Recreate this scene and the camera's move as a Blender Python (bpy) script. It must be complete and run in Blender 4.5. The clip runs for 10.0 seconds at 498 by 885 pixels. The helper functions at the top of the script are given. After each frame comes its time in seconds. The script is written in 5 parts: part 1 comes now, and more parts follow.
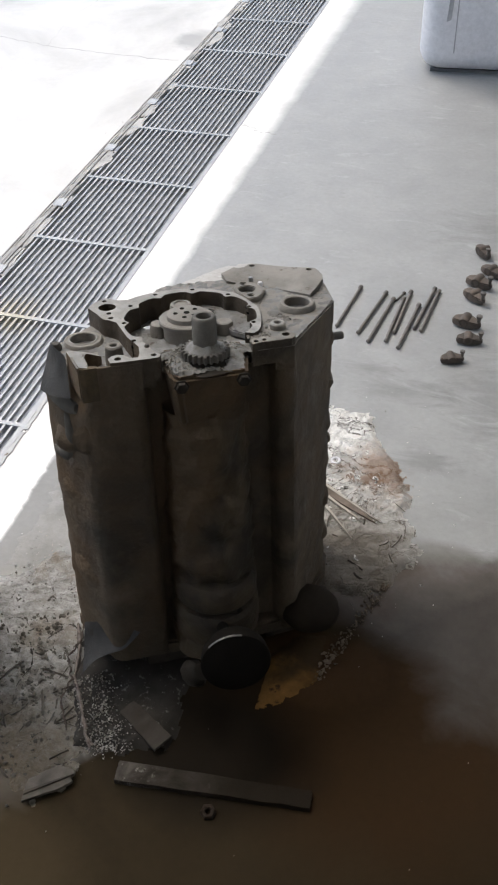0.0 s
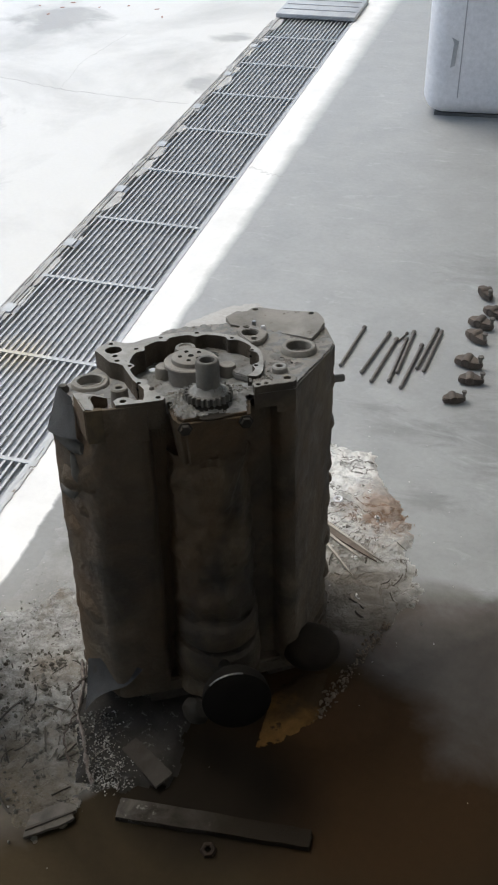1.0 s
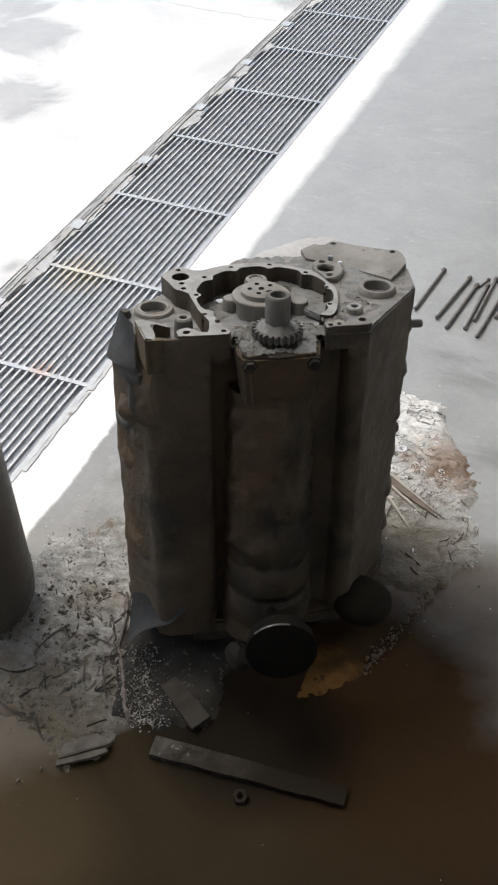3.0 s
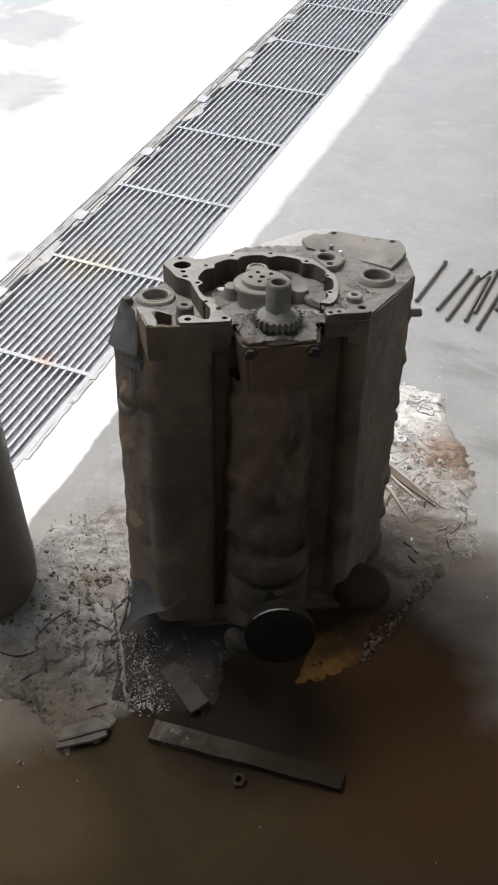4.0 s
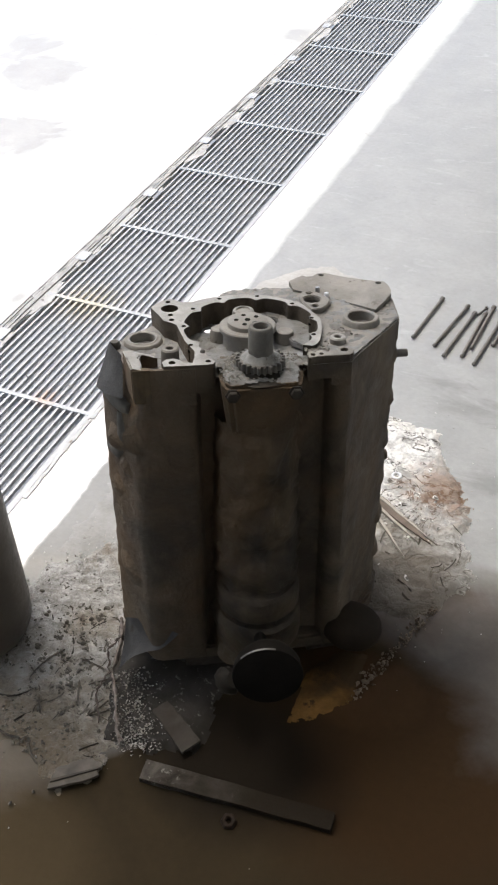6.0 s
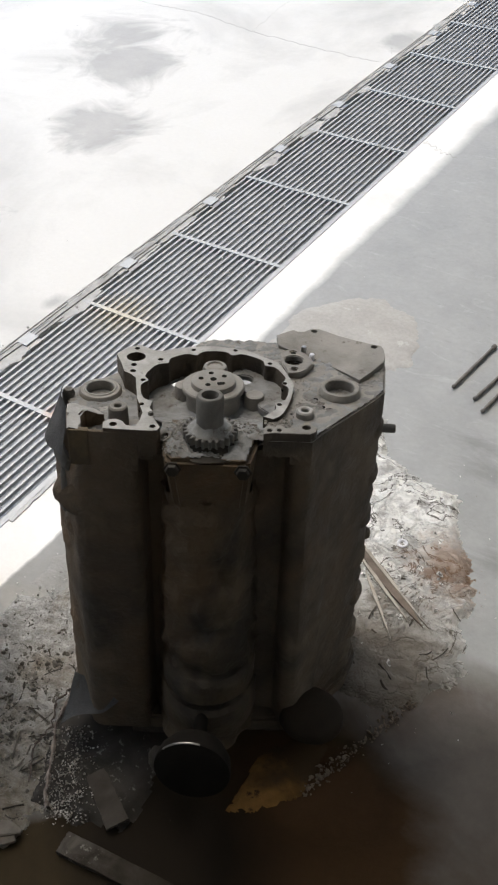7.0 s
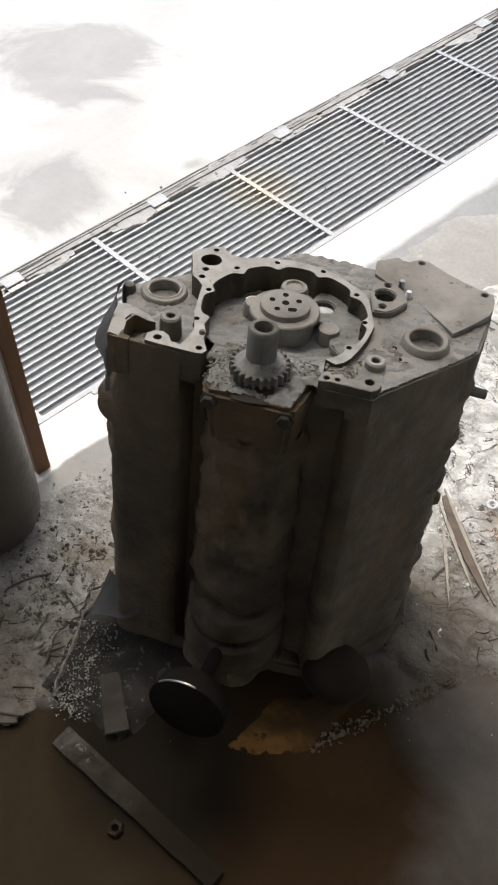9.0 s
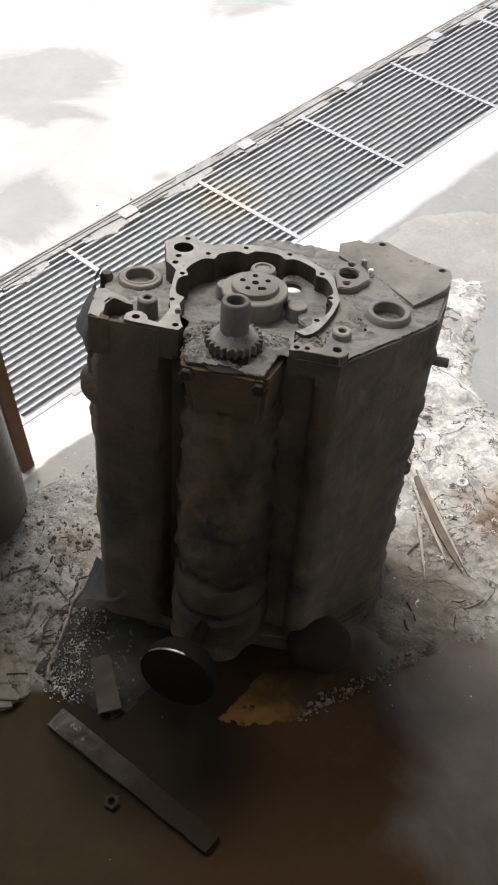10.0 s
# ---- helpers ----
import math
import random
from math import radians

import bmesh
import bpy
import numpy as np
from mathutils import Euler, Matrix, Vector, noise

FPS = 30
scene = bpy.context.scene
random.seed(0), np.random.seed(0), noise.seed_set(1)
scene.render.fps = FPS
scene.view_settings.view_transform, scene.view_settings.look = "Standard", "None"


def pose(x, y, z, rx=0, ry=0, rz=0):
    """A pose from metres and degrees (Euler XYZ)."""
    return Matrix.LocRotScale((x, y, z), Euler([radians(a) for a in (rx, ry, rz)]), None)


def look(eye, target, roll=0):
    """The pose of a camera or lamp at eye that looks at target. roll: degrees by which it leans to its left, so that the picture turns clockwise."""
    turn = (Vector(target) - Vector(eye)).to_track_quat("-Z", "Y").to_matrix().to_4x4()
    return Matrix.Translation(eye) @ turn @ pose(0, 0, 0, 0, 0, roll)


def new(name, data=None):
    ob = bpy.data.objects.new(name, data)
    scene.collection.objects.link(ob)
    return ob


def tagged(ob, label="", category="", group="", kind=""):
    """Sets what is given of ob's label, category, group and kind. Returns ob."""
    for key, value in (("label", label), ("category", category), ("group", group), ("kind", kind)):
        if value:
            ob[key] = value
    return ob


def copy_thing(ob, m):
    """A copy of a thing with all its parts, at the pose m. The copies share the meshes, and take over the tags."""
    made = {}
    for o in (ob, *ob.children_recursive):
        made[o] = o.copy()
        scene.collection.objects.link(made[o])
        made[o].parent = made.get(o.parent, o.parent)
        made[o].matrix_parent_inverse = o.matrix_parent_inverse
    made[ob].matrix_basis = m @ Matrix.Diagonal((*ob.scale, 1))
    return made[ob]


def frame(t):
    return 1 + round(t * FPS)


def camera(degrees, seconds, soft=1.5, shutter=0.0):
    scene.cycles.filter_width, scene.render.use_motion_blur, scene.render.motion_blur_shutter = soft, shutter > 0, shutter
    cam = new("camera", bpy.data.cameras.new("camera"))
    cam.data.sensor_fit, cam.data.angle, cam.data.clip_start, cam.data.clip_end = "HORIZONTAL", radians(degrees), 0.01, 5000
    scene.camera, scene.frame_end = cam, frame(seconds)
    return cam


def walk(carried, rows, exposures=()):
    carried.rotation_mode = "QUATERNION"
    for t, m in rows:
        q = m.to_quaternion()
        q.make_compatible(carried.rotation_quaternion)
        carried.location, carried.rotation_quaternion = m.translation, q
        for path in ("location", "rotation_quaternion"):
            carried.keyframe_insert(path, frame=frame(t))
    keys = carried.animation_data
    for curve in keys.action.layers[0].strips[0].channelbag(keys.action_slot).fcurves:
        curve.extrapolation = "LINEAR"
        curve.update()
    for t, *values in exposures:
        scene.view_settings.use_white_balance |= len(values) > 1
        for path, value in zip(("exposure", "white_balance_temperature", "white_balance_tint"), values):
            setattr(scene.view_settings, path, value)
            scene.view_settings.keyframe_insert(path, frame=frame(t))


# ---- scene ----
cam = camera(29.5, 10.0, 2.1)
EXPOSURES = [(0.0, 0.65, 6500, 6), (1.0, 0.48, 6400, 3), (2.5, 0.62, 6450, 4), (4.5, 0.92, 6600, 6), (6.0, 1.0, 6600, 6), (7.5, 0.36, 6650, 4),
             (8.0, 0.74, 6750, 6), (8.5, 0.76, 6750, 6), (10.0, 0.82, 6750, 6)]
PATH = [
    (0, (1.228, -1.756, 1.71), (0.772, -0.328, 0.386), -2.1),
    (0.5, (1.24, -1.803, 1.716), (0.822, -0.349, 0.408), -2.4),
    (1, (1.244, -1.77, 1.744), (0.761, -0.303, 0.474), -2.1),
    (1.5, (1.239, -1.746, 1.744), (0.673, -0.297, 0.486), -1.9),
    (2, (1.222, -1.72, 1.734), (0.613, -0.314, 0.447), -2.1),
    (2.5, (1.211, -1.703, 1.707), (0.622, -0.341, 0.366), -1.5),
    (2.7, (1.209, -1.697, 1.698), (0.638, -0.353, 0.332), -1.0),
    (4, (1.221, -1.719, 1.698), (0.651, -0.39, 0.316), -0.6),
    (4.5, (1.23, -1.721, 1.715), (0.65, -0.381, 0.348), -0.6),
    (5, (1.249, -1.725, 1.718), (0.671, -0.375, 0.36), -0.6),
    (5.5, (1.259, -1.722, 1.709), (0.684, -0.365, 0.357), -1.0),
    (6, (1.276, -1.699, 1.723), (0.654, -0.343, 0.39), -2.0),
    (6.2, (1.319, -1.658, 1.73), (0.641, -0.309, 0.418), -2.5),
    (7.3, (1.407, -1.294, 1.704), (0.567, -0.132, 0.311), -0.6),
    (7.5, (1.394, -1.235, 1.689), (0.524, -0.142, 0.258), 0.0),
    (8, (1.401, -1.048, 1.665), (0.431, -0.184, 0.144), 0.4),
    (8.5, (1.392, -1.069, 1.664), (0.429, -0.25, 0.113), 0.4),
    (9, (1.413, -1.126, 1.677), (0.471, -0.267, 0.135), -0.9),
    (9.5, (1.462, -1.169, 1.681), (0.53, -0.271, 0.156), -1.1),
    (10, (1.494, -1.206, 1.679), (0.555, -0.281, 0.176), -1.6),
]
walk(cam, [(t, look(eye, target, roll)) for t, eye, target, roll in PATH], EXPOSURES)

from mathutils.geometry import delaunay_2d_cdt

# ---------------------------------------------------------------- light
world = bpy.data.worlds.new("world")
scene.world = world
world.use_nodes = True
wn, wl = world.node_tree.nodes, world.node_tree.links
sky = wn.new("ShaderNodeTexSky")
sky.sky_type, sky.sun_disc = "NISHITA", False
sky.sun_elevation, sky.sun_rotation = radians(62), radians(300)
sky.air_density, sky.dust_density = 1.0, 3.4
wl.new(sky.outputs[0], wn["Background"].inputs[0])
wn["Background"].inputs[1].default_value = 0.23
sun = new("sun", bpy.data.lights.new("sun", "SUN"))
sun.data.energy, sun.data.angle, sun.data.color = 0.6, radians(30), (1, 0.98, 0.94)
sun.matrix_world = look((-2.3, 1.3, 5), (0, 0, 0))


# ---------------------------------------------------------------- materials
def mat(name):
    m = bpy.data.materials.new(name)
    m.use_nodes = True
    t = m.node_tree
    return m, t.nodes, t.links, t.nodes["Principled BSDF"]


def noise_node(n, l, scale, detail=6, rough=0.6, vec=None, warp=0.0):
    x = n.new("ShaderNodeTexNoise")
    x.inputs["Scale"].default_value, x.inputs["Detail"].default_value = scale, detail
    x.inputs["Roughness"].default_value, x.inputs["Distortion"].default_value = rough, warp
    if vec:
        l.new(vec, x.inputs["Vector"])
    return x.outputs["Fac"]


def ramp(n, l, fac, a, b, ca=(0, 0, 0), cb=(1, 1, 1)):
    r = n.new("ShaderNodeValToRGB")
    r.color_ramp.elements[0].position, r.color_ramp.elements[1].position = a, b
    r.color_ramp.elements[0].color, r.color_ramp.elements[1].color = (*ca, 1), (*cb, 1)
    l.new(fac, r.inputs[0])
    return r.outputs[0]


def mixc(n, l, fac, a, b, mode="MIX"):
    x = n.new("ShaderNodeMix")
    x.data_type, x.blend_type = "RGBA", mode
    for sock, val in ((x.inputs[0], fac), (x.inputs[6], a), (x.inputs[7], b)):
        if hasattr(val, "is_linked"):
            l.new(val, sock)
        elif isinstance(val, tuple):
            sock.default_value = (*val, 1)
        else:
            sock.default_value = val
    return x.outputs[2]


def math_node(n, l, op, a, b=0.0, clamp=False):
    x = n.new("ShaderNodeMath")
    x.operation, x.use_clamp = op, clamp
    for sock, val in ((x.inputs[0], a), (x.inputs[1], b)):
        if hasattr(val, "is_linked"):
            l.new(val, sock)
        else:
            sock.default_value = val
    return x.outputs[0]


def bump(n, l, p, height, strength, distance):
    b = n.new("ShaderNodeBump")
    b.inputs["Strength"].default_value, b.inputs["Distance"].default_value = strength, distance
    l.new(height, b.inputs["Height"])
    l.new(b.outputs[0], p.inputs["Normal"])


def surface(name, c1, c2, scale, rough=0.6, rough2=None, metal=0.0, grain=0.002, spots=None, spot_at=0.62, spot_scale=14, random_tone=0.0, gloss=0.4):
    """Two tones in large patches, fine grain in tone and relief, and spots of a third colour."""
    m, n, l, p = mat(name)
    co = n.new("ShaderNodeTexCoord").outputs["Object"]
    big, fine = noise_node(n, l, scale, 5, 0.6, co, 0.4), noise_node(n, l, scale * 14, 6, 0.7, co)
    col = mixc(n, l, ramp(n, l, big, 0.35, 0.68), c1, c2)
    col = mixc(n, l, 0.55, col, ramp(n, l, fine, 0.25, 0.75, (0.55, 0.55, 0.55), (1, 1, 1)), "MULTIPLY")
    if spots:
        col = mixc(n, l, ramp(n, l, noise_node(n, l, spot_scale, 7, 0.7, co), spot_at, spot_at + 0.06), col, spots)
    if random_tone:
        r = n.new("ShaderNodeObjectInfo").outputs["Random"]
        col = mixc(n, l, 1.0, col, ramp(n, l, r, 0, 1, (1 - random_tone,) * 3, (1, 1, 1)), "MULTIPLY")
    l.new(col, p.inputs["Base Color"])
    r2 = rough if rough2 is None else rough2
    l.new(ramp(n, l, fine, 0.3, 0.7, (rough,) * 3, (r2,) * 3), p.inputs["Roughness"])
    p.inputs["Metallic"].default_value = metal
    p.inputs["Specular IOR Level"].default_value = gloss
    bump(n, l, p, mixc(n, l, 0.6, big, fine), 0.6, grain)
    return m


def ground_material():
    """Pale yard concrete, a paler band beside the drain, a grey shop floor and old oil round the engine."""
    m, n, l, p = mat("concrete")
    co = n.new("ShaderNodeTexCoord").outputs["Object"]
    sep = n.new("ShaderNodeSeparateXYZ")
    l.new(co, sep.inputs[0])
    big, mid, fine = noise_node(n, l, 0.9, 6, 0.6, co, 0.6), noise_node(n, l, 5, 7, 0.65, co, 0.3), noise_node(n, l, 55, 6, 0.7, co)
    yard = mixc(n, l, ramp(n, l, big, 0.48, 0.68), (0.55, 0.535, 0.505), (0.40, 0.39, 0.37))
    yard = mixc(n, l, ramp(n, l, sep.outputs[0], 0.0, 0.01), yard, mixc(n, l, ramp(n, l, mid, 0.4, 0.75), (0.7, 0.685, 0.655), (0.6, 0.585, 0.56)))
    shop = mixc(n, l, ramp(n, l, mid, 0.3, 0.7), (0.252, 0.253, 0.249), (0.328, 0.329, 0.324))
    # step from the pale band to the grey floor, softer with growing y
    edge = math_node(n, l, "ADD", sep.outputs[0], math_node(n, l, "MULTIPLY", math_node(n, l, "SUBTRACT", mid, 0.5), 0.05))
    wear = math_node(n, l, "MAXIMUM", math_node(n, l, "ADD", math_node(n, l, "MULTIPLY", sep.outputs[1], 0.022), 0.014), 0.01)
    worn = math_node(n, l, "ADD", math_node(n, l, "DIVIDE", math_node(n, l, "SUBTRACT", edge, math_node(n, l, "ADD", math_node(n, l, "MULTIPLY", sep.outputs[1], 0.004), 0.147)), wear), 0.5, True)
    mp = n.new("ShaderNodeMapping")
    l.new(co, mp.inputs["Vector"])
    mp.inputs["Rotation"].default_value, mp.inputs["Scale"].default_value = (0, 0, radians(25)), (1, 3.2, 1)
    scuff = noise_node(n, l, 4, 9, 0.72, mp.outputs[0], 1.5)
    shop = mixc(n, l, ramp(n, l, scuff, 0.58, 0.85), shop, (0.44, 0.44, 0.435))
    shop = mixc(n, l, ramp(n, l, noise_node(n, l, 6, 8, 0.7, mp.outputs[0], 2.0), 0.6, 0.85), shop, (0.19, 0.188, 0.183))
    col = mixc(n, l, worn, yard, shop)
    wide = noise_node(n, l, 2.6, 9, 0.62, co, 0.8)

    def blob(x, y, rx, ry, soft, wob, by=None):
        d = n.new("ShaderNodeVectorMath")
        d.operation = "MULTIPLY_ADD"
        l.new(co, d.inputs[0])
        d.inputs[1].default_value, d.inputs[2].default_value = (1 / rx, 1 / ry, 0), (-x / rx, -y / ry, 0)
        q = n.new("ShaderNodeVectorMath")
        q.operation = "LENGTH"
        l.new(d.outputs[0], q.inputs[0])
        v = math_node(n, l, "ADD", q.outputs["Value"], math_node(n, l, "MULTIPLY", math_node(n, l, "SUBTRACT", by or mid, 0.5), wob))
        return ramp(n, l, v, max(0, 1 - soft), 1 + soft, (1, 1, 1), (0, 0, 0))

    damp = math_node(n, l, "MAXIMUM", blob(-1.3, 0.56, 0.33, 0.3, 0.32, 2.4, wide), blob(-0.72, 0.07, 0.24, 0.2, 0.34, 2.4, wide), True)
    for x, y, rx, ry in ((-1.25, 1.6, 0.26, 0.28), (-1.6, 2.25, 0.3, 0.34), (-1.85, 2.5, 0.35, 0.3), (-0.56, 3.12, 0.13, 0.16), (-0.53, 0.44, 0.06, 0.07), (-1.9, 4.1, 0.4, 0.3), (-0.62, 3.9, 0.16, 0.12)):
        damp = math_node(n, l, "MAXIMUM", damp, blob(x, y, rx, ry, 0.55, 2.8, wide), True)
    col = mixc(n, l, math_node(n, l, "MULTIPLY", damp, ramp(n, l, mid, 0.3, 0.7, (0.95,) * 3, (0.6,) * 3)), col, (0.28, 0.272, 0.26))
    # the first patch darkens the floor beside the pale band
    for x, y, rx, ry, c in ((0.36, -0.3, 0.42, 0.62, (0.2, 0.196, 0.186)), (0.36, -0.72, 0.3, 0.3, (0.25, 0.24, 0.22)), (1.2, -0.24, 0.2, 0.12, (0.19, 0.18, 0.167)), (0.58, -0.95, 0.2, 0.16, (0.075, 0.066, 0.055)), (0.3, -1.12, 0.55, 0.27, (0.072, 0.055, 0.034)), (0.3, -0.95, 0.2, 0.1, (0.08, 0.06, 0.034)), (0.45, -1.06, 0.3, 0.12, (0.078, 0.06, 0.038)), (1.2, -0.35, 0.36, 0.2, (0.085, 0.066, 0.051)), (1.08, -0.42, 0.14, 0.12, (0.06, 0.04, 0.026)), (1.36, -0.4, 0.3, 0.24, (0.11, 0.093, 0.078))):
        dirt = math_node(n, l, "MULTIPLY", blob(x, y, rx, ry, 0.25, 1.2, wide), ramp(n, l, mid, 0.3, 0.62, (0.5,) * 3, (1, 1, 1)))
        col = mixc(n, l, math_node(n, l, "MULTIPLY", dirt, worn), col, c)
    for x, y, rx, ry in ((1.0, 0.42, 0.16, 0.06), (1.12, 0.13, 0.1, 0.06), (1.3, 0.45, 0.2, 0.3), (1.25, 1.4, 0.3, 0.2), (0.9, 0.5, 0.12, 0.04)):
        col = mixc(n, l, math_node(n, l, "MULTIPLY", blob(x, y, rx, ry, 0.8, 3.4, scuff), 0.6), col, (0.18, 0.178, 0.174))
    oil = blob(1.4, -2.05, 1.35, 1.5, 0.08, 0.2, wide)
    oil = math_node(n, l, "MAXIMUM", oil, blob(0.9, -0.68, 0.42, 0.32, 0.25, 0.6, wide), True)
    indoors = math_node(n, l, "MULTIPLY", math_node(n, l, "LESS_THAN", sep.outputs[0], 2.5), math_node(n, l, "GREATER_THAN", sep.outputs[1], -2.5))
    col = mixc(n, l, math_node(n, l, "MULTIPLY", blob(1.6, -1.0, 0.82, 0.95, 0.16, 0.4, wide), indoors), col, mixc(n, l, ramp(n, l, mid, 0.35, 0.65), (0.046, 0.037, 0.029), (0.03, 0.023, 0.016)))
    oil = math_node(n, l, "MAXIMUM", oil, blob(1.65, -1.3, 0.8, 0.85, 0.3, 0.5, wide), True)
    oil = math_node(n, l, "MAXIMUM", oil, blob(0.82, -1.0, 0.32, 0.2, 0.15, 0.3, wide), True)
    oilc = mixc(n, l, ramp(n, l, big, 0.4, 0.62), (0.021, 0.0152, 0.0085), (0.031, 0.0225, 0.0125))
    oilc = mixc(n, l, ramp(n, l, wide, 0.42, 0.66, (0, 0, 0), (0.6,) * 3), oilc, (0.04, 0.029, 0.016))
    oilc = mixc(n, l, blob(1.12, -0.72, 0.42, 0.34, 0.5, 0.8, wide), oilc, (0.034, 0.0195, 0.0095))
    oilc = mixc(n, l, blob(1.0, -0.56, 0.16, 0.12, 0.6, 1.6, mid), oilc, (0.055, 0.031, 0.016))
    oilc = mixc(n, l, blob(0.5, -1.15, 0.24, 0.16, 0.5, 0.8, wide), oilc, (0.052, 0.038, 0.021))
    oilc = mixc(n, l, blob(0.83, -0.82, 0.27, 0.2, 0.5, 0.5, wide), oilc, (0.013, 0.0098, 0.0066))
    oil = math_node(n, l, "MULTIPLY", oil, indoors)
    col = mixc(n, l, oil, col, oilc)
    col = mixc(n, l, ramp(n, l, worn, 0, 1, (0.16,) * 3, (0.36,) * 3), col, ramp(n, l, fine, 0.25, 0.75, (0.6, 0.6, 0.6), (1, 1, 1)), "MULTIPLY")
    col = mixc(n, l, ramp(n, l, noise_node(n, l, 9, 8, 0.75, co), 0.68, 0.72), col, (0.12, 0.115, 0.11))
    l.new(col, p.inputs["Base Color"])
    l.new(mixc(n, l, oil, ramp(n, l, mid, 0.3, 0.7, (0.5,) * 3, (0.68,) * 3), (0.6, 0.6, 0.6)), p.inputs["Roughness"])
    l.new(ramp(n, l, oil, 0, 1, (0.4,) * 3, (0.025,) * 3), p.inputs["Specular IOR Level"])
    bump(n, l, p, mixc(n, l, 0.5, mid, fine), 0.5, 0.004)
    return m


CONCRETE = ground_material()
def casting(name, dark, mid, pale, gloss):
    """Rough sand-cast iron under soot and old oil: soft brown blotches, grey dust and a pitted skin."""
    m, n, l, p = mat(name)
    co = n.new("ShaderNodeTexCoord").outputs["Object"]
    big, soft, pit = noise_node(n, l, 5, 4, 0.55, co, 0.9), noise_node(n, l, 16, 6, 0.6, co), noise_node(n, l, 110, 6, 0.7, co)
    col = mixc(n, l, ramp(n, l, big, 0.34, 0.64), dark, mid)
    col = mixc(n, l, ramp(n, l, soft, 0.52, 0.72, (0, 0, 0), (0.7,) * 3), col, pale)
    rusty = math_node(n, l, "MULTIPLY", ramp(n, l, noise_node(n, l, 3.2, 5, 0.6, co, 0.6), 0.48, 0.64), 0.4)
    col = mixc(n, l, rusty, col, tuple(a * b for a, b in zip(mid, (1.1, 0.82, 0.56))))
    col = mixc(n, l, 0.35, col, ramp(n, l, pit, 0.25, 0.7, (0.5,) * 3, (1, 1, 1)), "MULTIPLY")
    # shade of the crankcase mouth, painted as a dark oily tone round x -0.045
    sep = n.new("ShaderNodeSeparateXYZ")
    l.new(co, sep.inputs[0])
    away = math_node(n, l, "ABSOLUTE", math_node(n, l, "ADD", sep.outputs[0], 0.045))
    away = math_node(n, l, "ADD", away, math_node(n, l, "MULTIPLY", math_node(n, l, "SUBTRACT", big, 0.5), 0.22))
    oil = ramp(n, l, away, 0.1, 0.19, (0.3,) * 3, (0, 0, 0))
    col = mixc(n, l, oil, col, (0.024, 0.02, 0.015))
    l.new(col, p.inputs["Base Color"])
    l.new(mixc(n, l, oil, ramp(n, l, soft, 0.35, 0.7, (0.55,) * 3, (0.9,) * 3), (0.5, 0.5, 0.5)), p.inputs["Roughness"])
    p.inputs["Specular IOR Level"].default_value = gloss
    bump(n, l, p, mixc(n, l, 0.25, soft, pit), 0.9, 0.014)
    return m


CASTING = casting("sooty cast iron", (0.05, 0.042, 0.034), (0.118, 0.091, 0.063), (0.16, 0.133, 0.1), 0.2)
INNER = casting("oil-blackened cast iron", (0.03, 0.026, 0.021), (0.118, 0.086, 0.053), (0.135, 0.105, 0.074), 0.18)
BLUESTEEL = surface("bare grey-blue steel sheet", (0.1, 0.1, 0.104), (0.052, 0.052, 0.053), 14, 0.45, 0.75, 0.1, 0.006, (0.06, 0.054, 0.046), 0.6, 24, gloss=0.5)
RIM = surface("wiped machined iron", (0.31, 0.293, 0.266), (0.19, 0.176, 0.155), 26, 0.4, 0.65, 0.2, 0.002, (0.1, 0.088, 0.07), 0.6, 40)
WELLSILT = surface("blue-grey silt and dried oil", (0.205, 0.206, 0.202), (0.115, 0.106, 0.092), 14, 0.7, 0.92, 0.0, 0.004, (0.07, 0.06, 0.048), 0.57, 26)
DUSTY = surface("dusty machined iron", (0.25, 0.233, 0.207), (0.14, 0.127, 0.108), 11, 0.55, 0.85, 0.05, 0.004, (0.1, 0.086, 0.07), 0.6, 30)
GREYIRON = surface("dust-dulled iron", (0.135, 0.126, 0.113), (0.08, 0.073, 0.064), 24, 0.65, 0.85, 0.0, 0.002, gloss=0.25)
DARKIRON = surface("oily dark iron", (0.022, 0.019, 0.015), (0.036, 0.03, 0.023), 12, 0.6, 0.8, 0.0, 0.002, gloss=0.15)
OILYIRON = surface("oil-black iron", (0.02, 0.016, 0.012), (0.03, 0.024, 0.018), 12, 0.7, 0.9, 0.0, 0.003, gloss=0.06)
RUSTGASKET = surface("rusty gasket remains", (0.1, 0.07, 0.036), (0.04, 0.032, 0.022), 30, 0.8, 0.9, 0, 0.002)
STEEL = surface("bare worn steel", (0.3, 0.29, 0.28), (0.2, 0.19, 0.18), 30, 0.22, 0.4, 1.0, 0.0008)
RODSTEEL = surface("oily brown rod steel", (0.12, 0.108, 0.096), (0.19, 0.172, 0.155), 40, 0.4, 0.6, 0.5, 0.0005)
RUSTCAP = surface("rusty forged steel", (0.165, 0.128, 0.102), (0.1, 0.087, 0.077), 30, 0.6, 0.8, 0.3, 0.002, random_tone=0.4)
